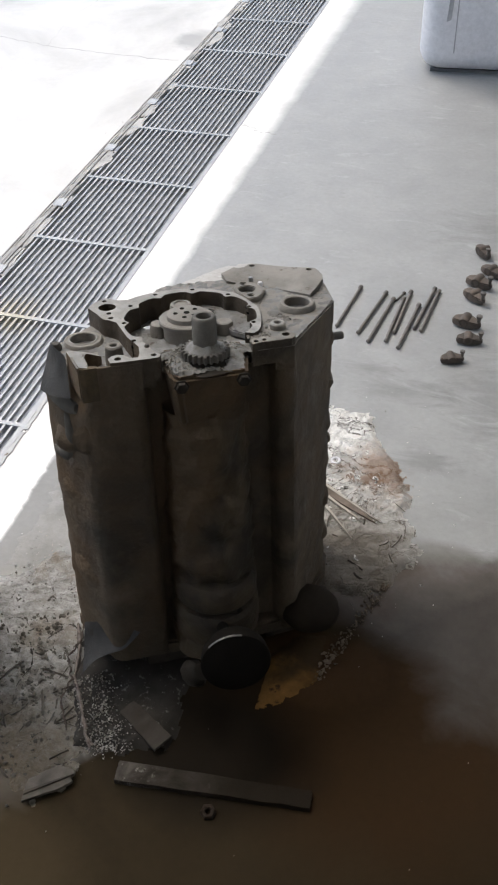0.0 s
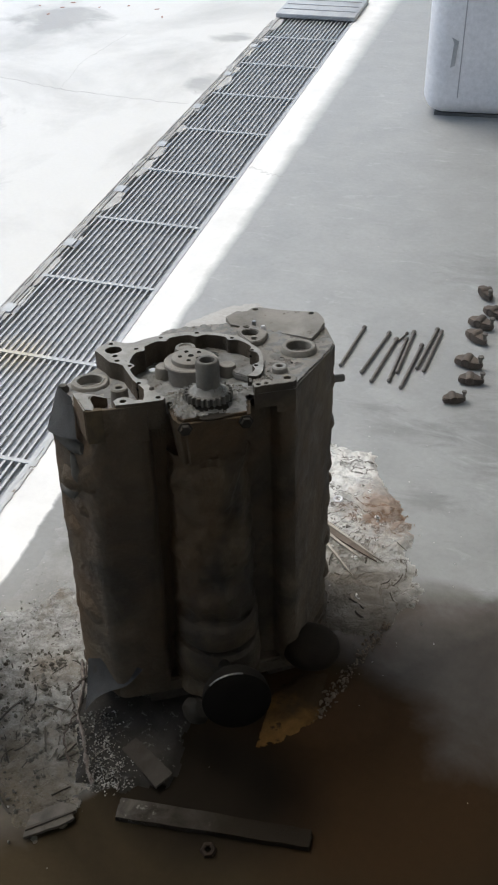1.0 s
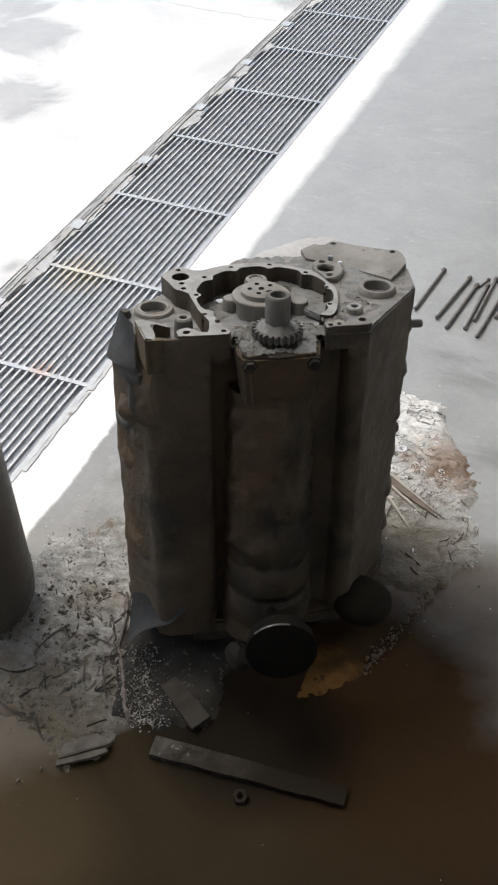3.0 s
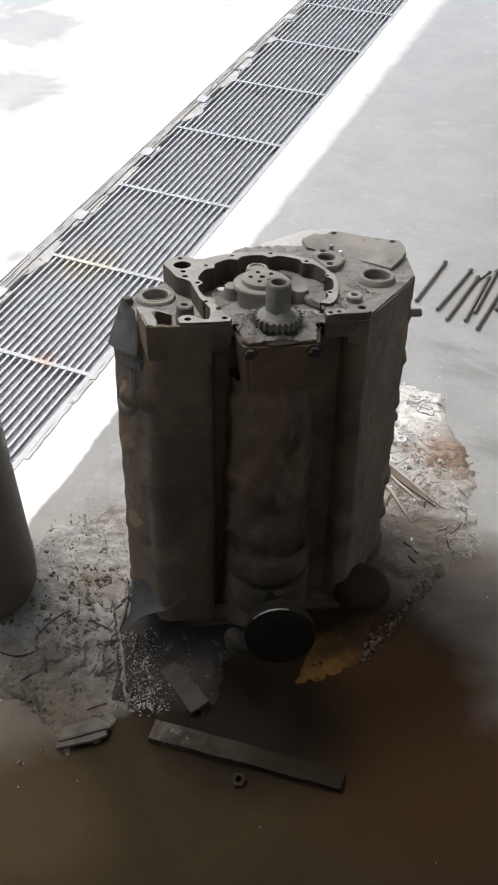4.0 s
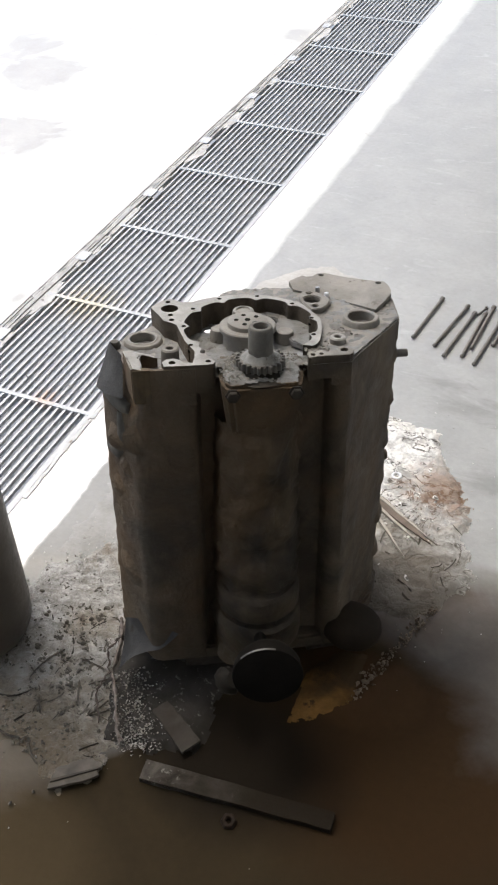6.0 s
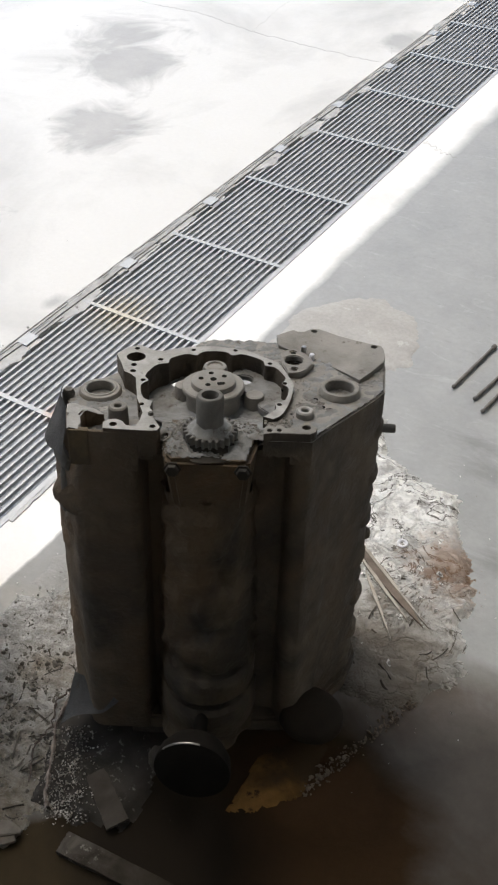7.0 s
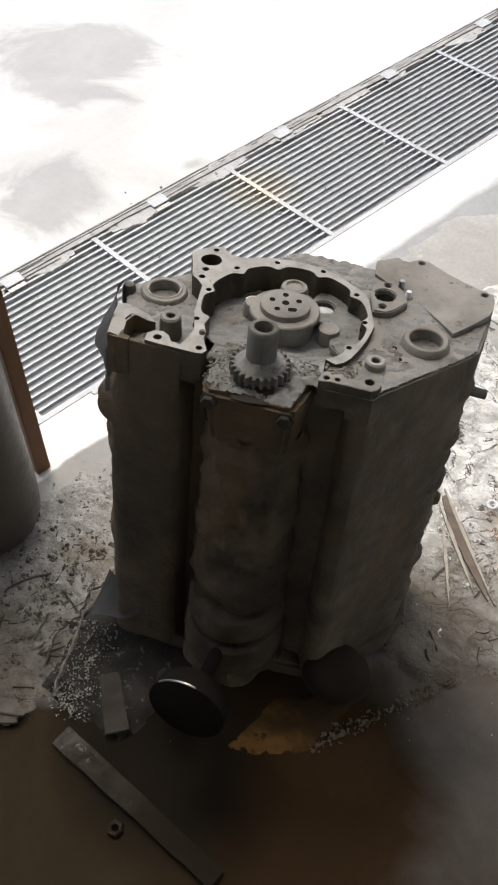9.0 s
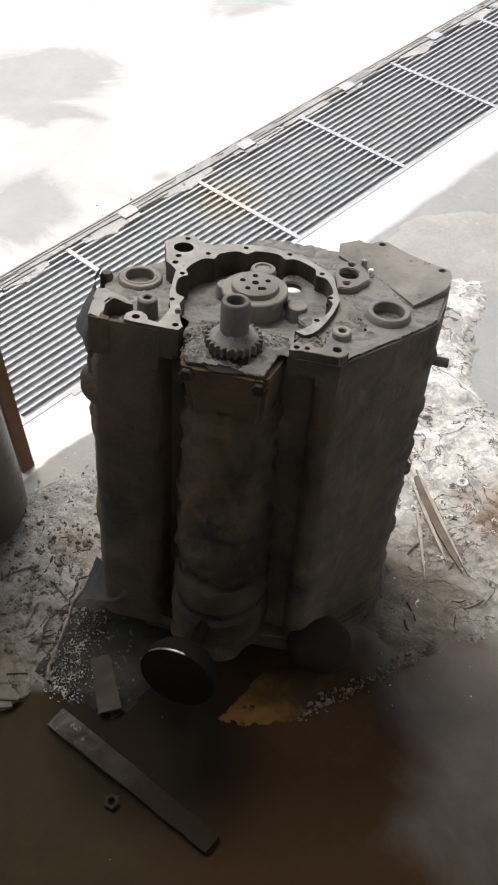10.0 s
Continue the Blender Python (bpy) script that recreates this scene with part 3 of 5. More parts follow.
# ---------------------------------------------------------------- the engine block
def engine_block():
    """A V engine block stood on its flywheel end and leaning back: x along the pan rails, y from the pan side to the valley, z up the crank; the machined face at z 0."""
    a = radians(28.4)
    up = Vector((-0.0465, 0.16, 1)).normalized()
    ux = Vector((math.cos(a), math.sin(a), 0))
    ux = (ux - up * ux.dot(up)).normalized()
    uy = up.cross(ux)
    m = Matrix((ux, uy, up)).transposed().to_4x4()
    m.translation = (0.7523, -0.4981, 0.747)
    e = empty("engine_block", m, "sooty cast-iron engine block stood on end, crank nose up", "engine block")
    H, TOP, DECK, POCKET, WELL = -0.685, -0.058, -0.011, -0.036, -0.046
    rng = random.Random(4)
    BOWL, BRACKET = (-0.007, -0.225, -0.535, 87, 0, -4), (-0.077, -0.125, -0.645, 48, 0, 32)

    def arc_points(x, y, r, t0, t1, n):
        return [(x + r * math.cos(t), y + r * math.sin(t)) for t in (radians(t0 + (t1 - t0) * k / (n - 1)) for k in range(n))]

    def swell(bm, amount, scale, seed=0.0, calm=9.0):
        """Uneven casting skin, calm towards a height."""
        bm.normal_update()
        moves = [(v, v.normal * amount * min(1.0, abs(calm - v.co.z) / 0.09) * noise.fractal(v.co * scale + Vector((seed, 0, seed)), 0.7, 2.1, 4)) for v in bm.verts]
        for v, d in moves:
            v.co += d

    def prism(outline, z0, z1, layers, amount, scale, step=0.016, seed=0.0):
        """An upright casting of that outline, its sides finely divided and uneven."""
        pts = []
        for (xa, ya), (xb, yb) in zip(outline, outline[1:] + outline[:1]):
            n = max(1, round(math.hypot(xb - xa, yb - ya) / step))
            pts += [(xa + (xb - xa) * k / n, ya + (yb - ya) * k / n) for k in range(n)]
        for _ in range(1):
            pts = [tuple(0.22 * p + 0.56 * q + 0.22 * r for p, q, r in zip(pts[k - 1], pts[k], pts[(k + 1) % len(pts)])) for k in range(len(pts))]
        bm, rows = bmesh.new(), []
        for i in range(layers + 1):
            rows.append([bm.verts.new((x, y, z0 + (z1 - z0) * i / layers)) for x, y in pts])
        for ra, rb in zip(rows, rows[1:]):
            for k in range(len(pts)):
                bm.faces.new((ra[k], ra[(k + 1) % len(pts)], rb[(k + 1) % len(pts)], rb[k]))
        for v in bm.verts:
            if v.co.x < -0.2 and v.co.y < 0.15 and v.co.z > z1 - 0.045:
                v.co.x += 0.024 * (v.co.z - z1 + 0.045) / 0.045 * min(1.0, (-0.2 - v.co.x) / 0.03)
            if v.co.x > 0.2:
                v.co.x -= 0.012 * (z1 - v.co.z) / (z1 - z0)
        swell(bm, amount, scale, seed, z1)
        bm.faces.new(rows[0][::-1])
        bm.faces.new(rows[-1])
        return bm

    def cast_sides(ob):
        """The machined top stays dusty; the walls below it are bare casting."""
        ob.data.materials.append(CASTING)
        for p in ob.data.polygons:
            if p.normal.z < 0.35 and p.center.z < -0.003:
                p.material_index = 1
        return ob

    BANK = [(0.160, -0.002), (0.176, 0.024), (0.267, 0.144), (0.281, 0.169), (0.286, 0.25), (0.284, 0.309), (0.162, 0.357), (0.12, 0.349), (0.09, 0.322)]

    # crankcase and two banks, with the open valley behind
    out = [(-0.226, -0.008), (-0.214, -0.0195), (-0.12, -0.0185), (-0.112, -0.008), (-0.107, 0.03), (0.12, 0.034), (0.127, 0.008), (0.137, 0.0)] + BANK + [(0.07, 0.255), (0.022, 0.15), (-0.06, 0.145), (-0.112, 0.175), (-0.134, 0.235), (-0.152, 0.258), (-0.186, 0.226), (-0.262, 0.165), (-0.286, 0.142), (-0.287, 0.118), (-0.262, 0.066), (-0.238, 0.02)]
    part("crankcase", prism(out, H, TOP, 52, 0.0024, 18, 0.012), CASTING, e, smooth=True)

    # the recessed deck of one bank, and the deep pocket on the other
    cx, cy = -0.006, 0.132
    well = ring(cx, cy, 0.1265, 56)
    holes = {"h1": ring(-0.205, 0.153, 0.024), "h2": ring(-0.153, 0.219, 0.0165), "h3": ring(0.203, 0.151, 0.0245), "h4": ring(0.123, 0.239, 0.0165)}
    deck = [(0.083, -0.006), (0.13, -0.0025)] + BANK + [(0.054, 0.325), (0.0, 0.32), (-0.022, 0.324),
            (-0.045, 0.314), (-0.058, 0.296), (-0.07, 0.262)] + arc_points(cx, cy, 0.128, 108, -42, 24)
    cast_sides(part("bank_deck", worn(plate(bmesh.new(), deck, [ring(0.203, 0.151, 0.0262), ring(0.123, 0.239, 0.0175)], -0.030, DECK), 0.004, DECK), DUSTY, e, smooth=True))
    bank_top = [(0.126, 0.001)] + BANK + [(0.08, 0.28)] + arc_points(cx, cy, 0.1295, 50, -38, 16)
    part("bank_top", plate(bmesh.new(), bank_top, [ring(0.203, 0.151, 0.0262), ring(0.123, 0.239, 0.0175)], TOP - 0.002, -0.0295), CASTING, e)
    pocket = [(-0.221, -0.015), (-0.09, -0.0145), (-0.098, 0.05), (-0.12, 0.09), (-0.128, 0.15), (-0.155, 0.2), (-0.165, 0.235), (-0.186, 0.228), (-0.256, 0.158), (-0.264, 0.145), (-0.246, 0.10), (-0.234, 0.05)]
    cast_sides(part("side_pocket", worn(plate(bmesh.new(), pocket, [holes["h1"]], TOP - 0.001, POCKET), 0.003), DUSTY, e, smooth=True))

    # gear-well floor with openings that look down into the valley, and the raised web beside the cam
    part("gear_well_floor", plate(bmesh.new(), ring(cx, cy, 0.1285, 48), [ring(-0.078, 0.212, 0.0125), ring(0.037, 0.222, 0.026)], -0.050, WELL), WELLSILT, e)
    web = [(0.02, 0.25), (0.012, 0.215), (0.03, 0.175), (0.06, 0.155), (0.07, 0.12), (0.1, 0.09), (0.116, 0.105), (0.12, 0.135), (0.116, 0.167), (0.102, 0.201), (0.082, 0.224), (0.064, 0.238), (0.048, 0.254)]
    part("web", worn(plate(bmesh.new(), web, [ring(0.037, 0.212, 0.016)], -0.042, -0.030), 0.002), WELLSILT, e, smooth=True)
    for key, r, z in (("h1", 0.028, -0.044), ("h2", 0.02, -0.05), ("h3", 0.028, -0.018), ("h4", 0.02, -0.045)):
        x, y = sum(p[0] for p in holes[key]) / 24, sum(p[1] for p in holes[key]) / 24
        part("plug_floor", lathe(bmesh.new(), [(r, z - 0.006), (r, z), (r * 0.5, z - 0.0015), (0, z - 0.002)], 20, pose(x, y, 0)), DARKIRON if key in ("h2", "h4") else WELLSILT, e, smooth=True)

    # machined timing rim: the bearing pad at its corner, ears at its bolts and the strip along the pan rail
    bolts = ((-0.109, 0.214), (-0.128, 0.139), (-0.118, 0.061), (-0.056, 0.256), (0.018, 0.262), (0.082, 0.22), (0.110, 0.153), (0.104, 0.083))
    small = ((-0.152, 0.19, 0.0052), (-0.15, 0.168, 0.0052), (-0.156, 0.25, 0.0048), (-0.152, -0.004, 0.0062), (-0.09, -0.004, 0.005))
    inner = []
    for k in range(150):
        t = -46 + 258 * k / 149
        ear = max(math.exp(-(((t - math.degrees(math.atan2(by - cy, bx - cx)) + 180) % 360 - 180) / 4.6) ** 2) for bx, by in bolts)
        r = 0.1235 - 0.0105 * ear
        inner.append((cx + r * math.cos(radians(t)), cy + r * math.sin(radians(t))))
    outer_right = [(cx + r * math.cos(radians(t)), cy + r * math.sin(radians(t))) for t, r in ((102, 0.143), (92, 0.141), (80, 0.139), (70, 0.138), (60, 0.135), (48, 0.136), (42, 0.138), (36, 0.135), (26, 0.131), (16, 0.131), (9, 0.133), (0, 0.131), (-10, 0.131), (-22, 0.134), (-32, 0.139), (-38, 0.141), (-43, 0.139))]
    left = [(-0.112, 0.035), (-0.113, 0.012), (-0.117, -0.007), (-0.132, -0.005), (-0.139, 0.006), (-0.15, 0.012), (-0.162, 0.009), (-0.169, 0.0), (-0.166, -0.017), (-0.149, -0.0178), (-0.126, -0.0175), (-0.093, -0.017), (-0.082, -0.015), (-0.078, -0.005), (-0.086, 0.008), (-0.092, 0.02), (-0.094, 0.034), (-0.103, 0.052)]
    pad = [(-0.121, 0.059), (-0.128, 0.078), (-0.132, 0.099), (-0.138, 0.128), (-0.141, 0.145), (-0.152, 0.157), (-0.165, 0.166), (-0.175, 0.195), (-0.189, 0.227), (-0.179, 0.243), (-0.164, 0.259), (-0.15, 0.264), (-0.14, 0.256), (-0.128, 0.247), (-0.111, 0.245), (-0.09, 0.257), (-0.064, 0.266)]
    rim = inner + left[::-1] + pad + outer_right
    through_holes = [holes["h2"]] + [ring(x, y, 0.0044, 10) for x, y in bolts] + [ring(x, y, r, 12) for x, y, r in small]
    cast_sides(part("timing_rim", worn(plate(bmesh.new(), rim, through_holes, -0.0475, 0.0), 0.0016), RIM, e, smooth=True))
    # black discs set in the holes for the shade inside them
    for x, y, r in [(x, y, 0.0044) for x, y in bolts] + list(small):
        part("bolt_hole_shade", lathe(bmesh.new(), [(r + 0.001, -0.014), (r + 0.001, -0.010)], 12, pose(x, y, 0)), DEEPBLACK, e)

    # pads that stand up from the recessed deck
    corner = [(0.176, 0.252), (0.205, 0.222), (0.237, 0.186), (0.262, 0.218), (0.281, 0.249), (0.285, 0.27), (0.284, 0.294), (0.28, 0.31), (0.257, 0.318), (0.234, 0.327), (0.204, 0.341), (0.168, 0.365), (0.153, 0.366), (0.139, 0.351), (0.128, 0.35), (0.119, 0.357), (0.089, 0.331), (0.094, 0.3), (0.12, 0.285), (0.15, 0.272)]
    bm = plate(bmesh.new(), corner, [ring(0.267, 0.305, 0.0058, 12), ring(0.158, 0.355, 0.0058, 12)], DECK - 0.001, 0.0)
    for v in bm.verts:
        if v.co.z > -0.005:
            v.co.z -= 0.0104 * max(0.0, min(1.0, (0.275 - v.co.x) / 0.1)) * max(0.0, min(1.0, (0.33 - v.co.y) / 0.06))
    part("bank_corner", worn(bm, 0.002), DUSTY, e, smooth=True)
    h4pad = [(0.1, 0.262), (0.108, 0.276), (0.126, 0.28), (0.143, 0.268), (0.155, 0.247), (0.158, 0.231), (0.145, 0.204), (0.134, 0.193), (0.114, 0.19), (0.108, 0.21), (0.102, 0.23)]
    part("pad", worn(plate(bmesh.new(), h4pad, [holes["h4"], ring(0.121, 0.268, 0.0055, 12), ring(0.125, 0.207, 0.0055, 12)], DECK - 0.001, -0.0005)), DUSTY, e, smooth=True)
    padr = [(0.083, -0.007), (0.1, -0.003), (0.139, -0.002), (0.155, -0.0005), (0.163, 0.005), (0.166, 0.018), (0.158, 0.027), (0.144, 0.029), (0.134, 0.018), (0.118, 0.013), (0.108, 0.022), (0.098, 0.014), (0.09, 0.02), (0.083, 0.01)]
    cast_sides(part("pad", worn(plate(bmesh.new(), ragged(padr, 3, 0.0007, 6), [ring(0.149, 0.018, 0.0068, 14), ring(0.092, 0.004, 0.0045, 10), ring(0.107, 0.006, 0.004, 10)], -0.045, 0.0), 0.0012), DUSTY, e, smooth=True))
    for x, y, r, z in ((0.121, 0.268, 0.0065, -0.01), (0.125, 0.207, 0.0065, -0.01), (0.149, 0.018, 0.0078, -0.012), (0.092, 0.004, 0.0055, -0.008), (0.107, 0.006, 0.005, -0.008), (0.267, 0.305, 0.0068, -0.008), (0.158, 0.355, 0.0068, -0.008)):
        part("bolt_hole_shade", lathe(bmesh.new(), [(r, z - 0.004), (r, z)], 12, pose(x, y, 0)), DEEPBLACK, e)
    # no holes cut here: black discs on the deck stand for their shade
    for x, y in ((0.163, 0.124), (0.175, 0.100), (0.112, 0.176), (0.187, 0.094)):
        part("bolt_hole_shade", lathe(bmesh.new(), [(0.0045, DECK - 0.002), (0.0042, DECK + 0.0006)], 12, pose(x, y, 0)), DEEPBLACK, e)
    part("screw", lathe(bmesh.new(), [(0.005, DECK - 0.01), (0.005, 0.003), (0.0042, 0.005), (0, 0.005)], 10, pose(0.14, 0.282, 0)), STEEL, e, "bare steel screw end", smooth=True)

    # white stub added as a painted glint
    part("screw", lathe(bmesh.new(), [(0.0048, DECK - 0.004), (0.0048, -0.001), (0.0038, 0.0006), (0, 0.0006)], 10, pose(0.155, 0.263, 0)), PLASTIC, e, "white dot standing for a glint on the deck", smooth=True)
    part("side_stud", lathe(bmesh.new(), [(0.013, 0), (0.013, 0.011), (0.010, 0.017), (0.004, 0.019), (0, 0.019)], 14, pose(0.269, 0.2, -0.345, 0, 90, 0)), CASTING, e, smooth=True)

    part("rail_face", box(bmesh.new(), -0.203, -0.112, -0.0194, -0.012, -0.078, -0.006, 0.002), CASTING, e, smooth=True)

    # raised walls round the pocket
    wall_l = [(-0.222, -0.019), (-0.202, -0.0185), (-0.203, -0.006), (-0.209, 0.02), (-0.206, 0.038), (-0.186, 0.043), (-0.178, 0.052), (-0.192, 0.063), (-0.228, 0.066), (-0.238, 0.055), (-0.231, 0.02)]
    bm = plate(bmesh.new(), wall_l, (), POCKET - 0.03, 0.0)
    for v in bm.verts:
        if v.co.z > -0.01:
            v.co.z -= 0.016 * max(0.0, (v.co.x + 0.212) / 0.034) + 0.008 * max(0.0, (v.co.y - 0.045) / 0.02)
    cast_sides(part("pocket_wall", worn(bm, 0.003), RIM, e, smooth=True))
    cast_sides(part("pocket_wall", worn(plate(bmesh.new(), [(-0.2035, -0.0188), (-0.163, -0.0182), (-0.164, -0.009), (-0.182, -0.004), (-0.2035, -0.006)], (), POCKET - 0.02, -0.013), 0.002), DUSTY, e, smooth=True))
    part("pocket_lug", lathe(bmesh.new(), [(0.012, POCKET - 0.02), (0.011, -0.03), (0.008, -0.023), (0.0, -0.021)], 9, pose(-0.256, 0.135, 0)), GREYIRON, e, smooth=True)
    part("stop_pin", lathe(bmesh.new(), [(0.0045, POCKET), (0.0045, 0.003), (0.003, 0.005), (0, 0.005)], 12, pose(-0.098, 0.03, 0)), GREYIRON, e, smooth=True)

    def tube(name, x, y, r0, r1, z0, z1, material=DUSTY, seg=28, flare=1.3):
        bm = bmesh.new()
        lathe(bm, [(r1, z0), (r0 * flare, z0), (r0 * (1 + (flare - 1) * 0.4), z0 * 0.35 + z1 * 0.65 - 0.003), (r0, z1 - 0.0025), (r0 - 0.0025, z1), (r1 + 0.0015, z1), (r1, z1 - 0.0015), (r1, z0)], seg, pose(x, y, 0), cap=False)
        return part(name, bm, material, e, smooth=True)

    tube("core_plug_ring", -0.205, 0.153, 0.036, 0.0245, -0.05, -0.029, DUSTY, flare=1.1)
    tube("core_plug_ring", -0.205, 0.153, 0.029, 0.0235, -0.05, -0.027, RIM, flare=1.0)
    tube("core_plug_ring", 0.203, 0.151, 0.034, 0.0245, -0.03, 0.0, DUSTY, flare=1.18)
    for x, y, r0, r1, z in ((-0.155, 0.053, 0.0155, 0.0062, 0.0), (0.146, 0.07, 0.0145, 0.0062, 0.0005)):
        tube("bolt_boss", x, y, r0, r1, -0.045, z, RIM if x > 0 else DUSTY, flare=1.12)
        part("bolt_hole_shade", lathe(bmesh.new(), [(r1 + 0.001, z - 0.014), (r1 + 0.001, z - 0.010)], 12, pose(x, y, 0)), DEEPBLACK, e)

    # cam hub with its retaining plate
    hx, hy = -0.010, 0.148
    hub = part("cam_hub", lathe(bmesh.new(), [(0.046, WELL), (0.046, -0.017), (0.053, -0.014), (0.053, -0.008), (0.051, -0.006), (0.038, -0.006), (0.037, 0.002), (0.035, 0.0035), (0.0, 0.0035)], 40, pose(hx, hy, 0)), DUSTY, e, smooth=True)
    # black discs and a small block on the hub stand for shaded holes
    for k in range(5):
        t = 0.6 + k * 2 * math.pi / 5
        part("hub_hole_shade", lathe(bmesh.new(), [(0.0046, 0.001), (0.0044, 0.0042)], 12, pose(hx + 0.021 * math.cos(t), hy + 0.021 * math.sin(t), 0)), DEEPBLACK, hub)
    part("hub_hole_shade", lathe(bmesh.new(), [(0.0058, 0.001), (0.0056, 0.0042)], 12, pose(hx, hy, 0)), DEEPBLACK, hub)
    part("hub_notch_shade", box(bmesh.new(), -0.004, 0.004, -0.0045, 0.0045, 0.001, 0.0043, 0.001, pose(hx + 0.012, hy - 0.014, 0, 0, 0, 20)), DEEPBLACK, hub)
    for x, y, r, z, dip in ((-0.013, 0.209, 0.023, -0.003, 0.003), (0.06, 0.15, 0.018, -0.022, 0.0005), (-0.062, 0.168, 0.018, -0.02, 0.0005)):
        part("thrust_lug", lathe(bmesh.new(), [(r, WELL), (r * 0.95, z - 0.008), (r * 0.85, z - 0.0015), (r * 0.6, z), (r * 0.52, z - dip), (0, z - dip)], 22, pose(x, y, 0)), DUSTY, e, smooth=True)

    # crank nose and timing gear
    teeth = []
    for k in range(24):
        for f, r in ((0.0, 0.0365), (0.2, 0.0425), (0.48, 0.0425), (0.68, 0.0365)):
            t = 2 * math.pi * (k + f) / 24
            teeth.append((r * math.cos(t), r * math.sin(t)))
    gear_at = pose(0, -0.005, 0)
    part("crank_gear", worn(plate(bmesh.new(), teeth, [ring(0, 0, 0.019)], -0.0105, 0.004, gear_at), 0.0008), GREYIRON, e)
    bm = lathe(bmesh.new(), [(0.035, 0.0032), (0.034, 0.0045), (0.03, 0.006), (0.0255, 0.0095), (0.0205, 0.015)], 40, cap=False)
    for v in bm.verts:
        v.co.z += 0.0035 * noise.noise(v.co * 110)
        v.co.y -= 0.005
    part("gear_dirt", bm, WELLSILT, e, "caked dust on the timing gear", smooth=True)
    bm = lathe(bmesh.new(), [(0.058, -0.024), (0.046, -0.019), (0.037, -0.015), (0.034, -0.010)], 40, cap=False)
    for v in bm.verts:
        v.co += Vector((v.co.x, v.co.y, 0)) * 0.1 * noise.noise(v.co * 50)
        v.co.y -= 0.005
    part("crank_collar", bm, DARKIRON, e, smooth=True)
    part("crank_nose", lathe(bmesh.new(), [(0.024, -0.03), (0.024, 0.008), (0.0212, 0.010), (0.0212, 0.058), (0.0192, 0.0625), (0.0185, 0.063), (0.0135, 0.063), (0.0125, 0.061), (0.0125, 0.03), (0, 0.03)], 40, gear_at), GREYIRON, e, smooth=True)

    # front main bearing cap with its two bolts
    capout = [(-0.074, 0.06), (-0.0735, 0.0), (-0.07, -0.05), (-0.058, -0.065), (-0.03, -0.062), (0.02, -0.06), (0.05, -0.063), (0.066, -0.058), (0.072, -0.02), (0.076, 0.01), (0.078, 0.06)]
    bm = plate(bmesh.new(), capout, (), -0.13, -0.0215)
    for v in bm.verts:
        if v.co.z < -0.1:
            v.co.x *= 0.84
            v.co.y = v.co.y + 0.022 if v.co.y < -0.02 else v.co.y
    bmesh.ops.bevel(bm, geom=[ed for ed in bm.edges if len(ed.link_faces) == 2 and ed.calc_face_angle(0) > 0.3], offset=0.007, segments=2, affect="EDGES")
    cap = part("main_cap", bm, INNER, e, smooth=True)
    for x, y in ((-0.052, -0.062), (0.056, -0.061)):
        part("cap_bolt", lathe(bmesh.new(), [(0.0135, 0), (0.0135, 0.003), (0.0105, 0.004), (0.0105, 0.009), (0.009, 0.011), (0, 0.011)], 6, pose(x, y + 0.002, -0.038, 90, 0, 0)), DARKIRON, cap)

    # oil-caked crank behind the caps: a smooth dark mass, swollen at each throw
    bm, rows = bmesh.new(), []
    for i in range(57):
        z = -0.115 - 0.57 * i / 56
        deep = 0.08 + 0.024 * (i / 56) ** 2 + 0.004 * math.sin(-z * 60) * (8 < i < 38)
        rows.append([bm.verts.new((-0.006 + (0.078 + 0.010 * (i / 56)) * math.cos(t), 0.036 - deep * math.sin(t), z)) for t in (math.pi * k / 28 for k in range(29))])
    for ra, rb in zip(rows, rows[1:]):
        for k in range(28):
            bm.faces.new((ra[k], ra[k + 1], rb[k + 1], rb[k]))
    swell(bm, 0.011, 26, 11.0)
    swell(bm, 0.002, 55, 7.0)
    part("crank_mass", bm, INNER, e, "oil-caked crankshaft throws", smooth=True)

    # the two lowest counterweights, smooth round discs that stand proud of the mass
    for z0, z1, r in ((-0.555, -0.492, 0.1), (-0.64, -0.563, 0.104)):
        bm = lathe(bmesh.new(), [(r * 0.7, z0), (r * 0.94, z0), (r, z0 + 0.008), (r * 1.01, (z0 + z1) / 2), (r, z1 - 0.012), (r * 0.93, z1 - 0.003), (r * 0.7, z1)], 48, pose(-0.004, 0.026, 0) @ Matrix.Diagonal((0.86, 1.0, 1, 1)))
        swell(bm, 0.0025, 24, z0)
        part("counterweight", bm, INNER, e, smooth=True)

    # flywheel-end flange, with a flared lobe past one pan rail and a round one past the other
    fl = [(-0.29, 0.13), (-0.25, 0.03), (-0.215, -0.008), (-0.09, -0.008), (-0.06, 0.0), (0.06, 0.0), (0.09, 0.002), (0.172, 0.012), (0.262, 0.13), (0.285, 0.2), (0.27, 0.3), (0.15, 0.34), (0.1, 0.31), (-0.1, 0.22), (-0.18, 0.22), (-0.27, 0.16)]
    bm = plate(bmesh.new(), fl, (), H - 0.014, H + 0.022)
    part("flywheel_flange", worn(bm, 0.006), CASTING, e, smooth=True)
    root, tip, end, near = Vector((-0.28, 0.078, -0.648)), Vector((-0.298, -0.004, -0.717)), Vector((-0.168, -0.03, -0.602)), Vector((-0.205, 0.0, -0.59))
    bm, rows = bmesh.new(), []
    for i in range(15):
        f = i / 14
        rows.append([])
        for k in range(15):
            g = k / 14
            p = root.lerp(near, g).lerp(tip.lerp(end, g), f)
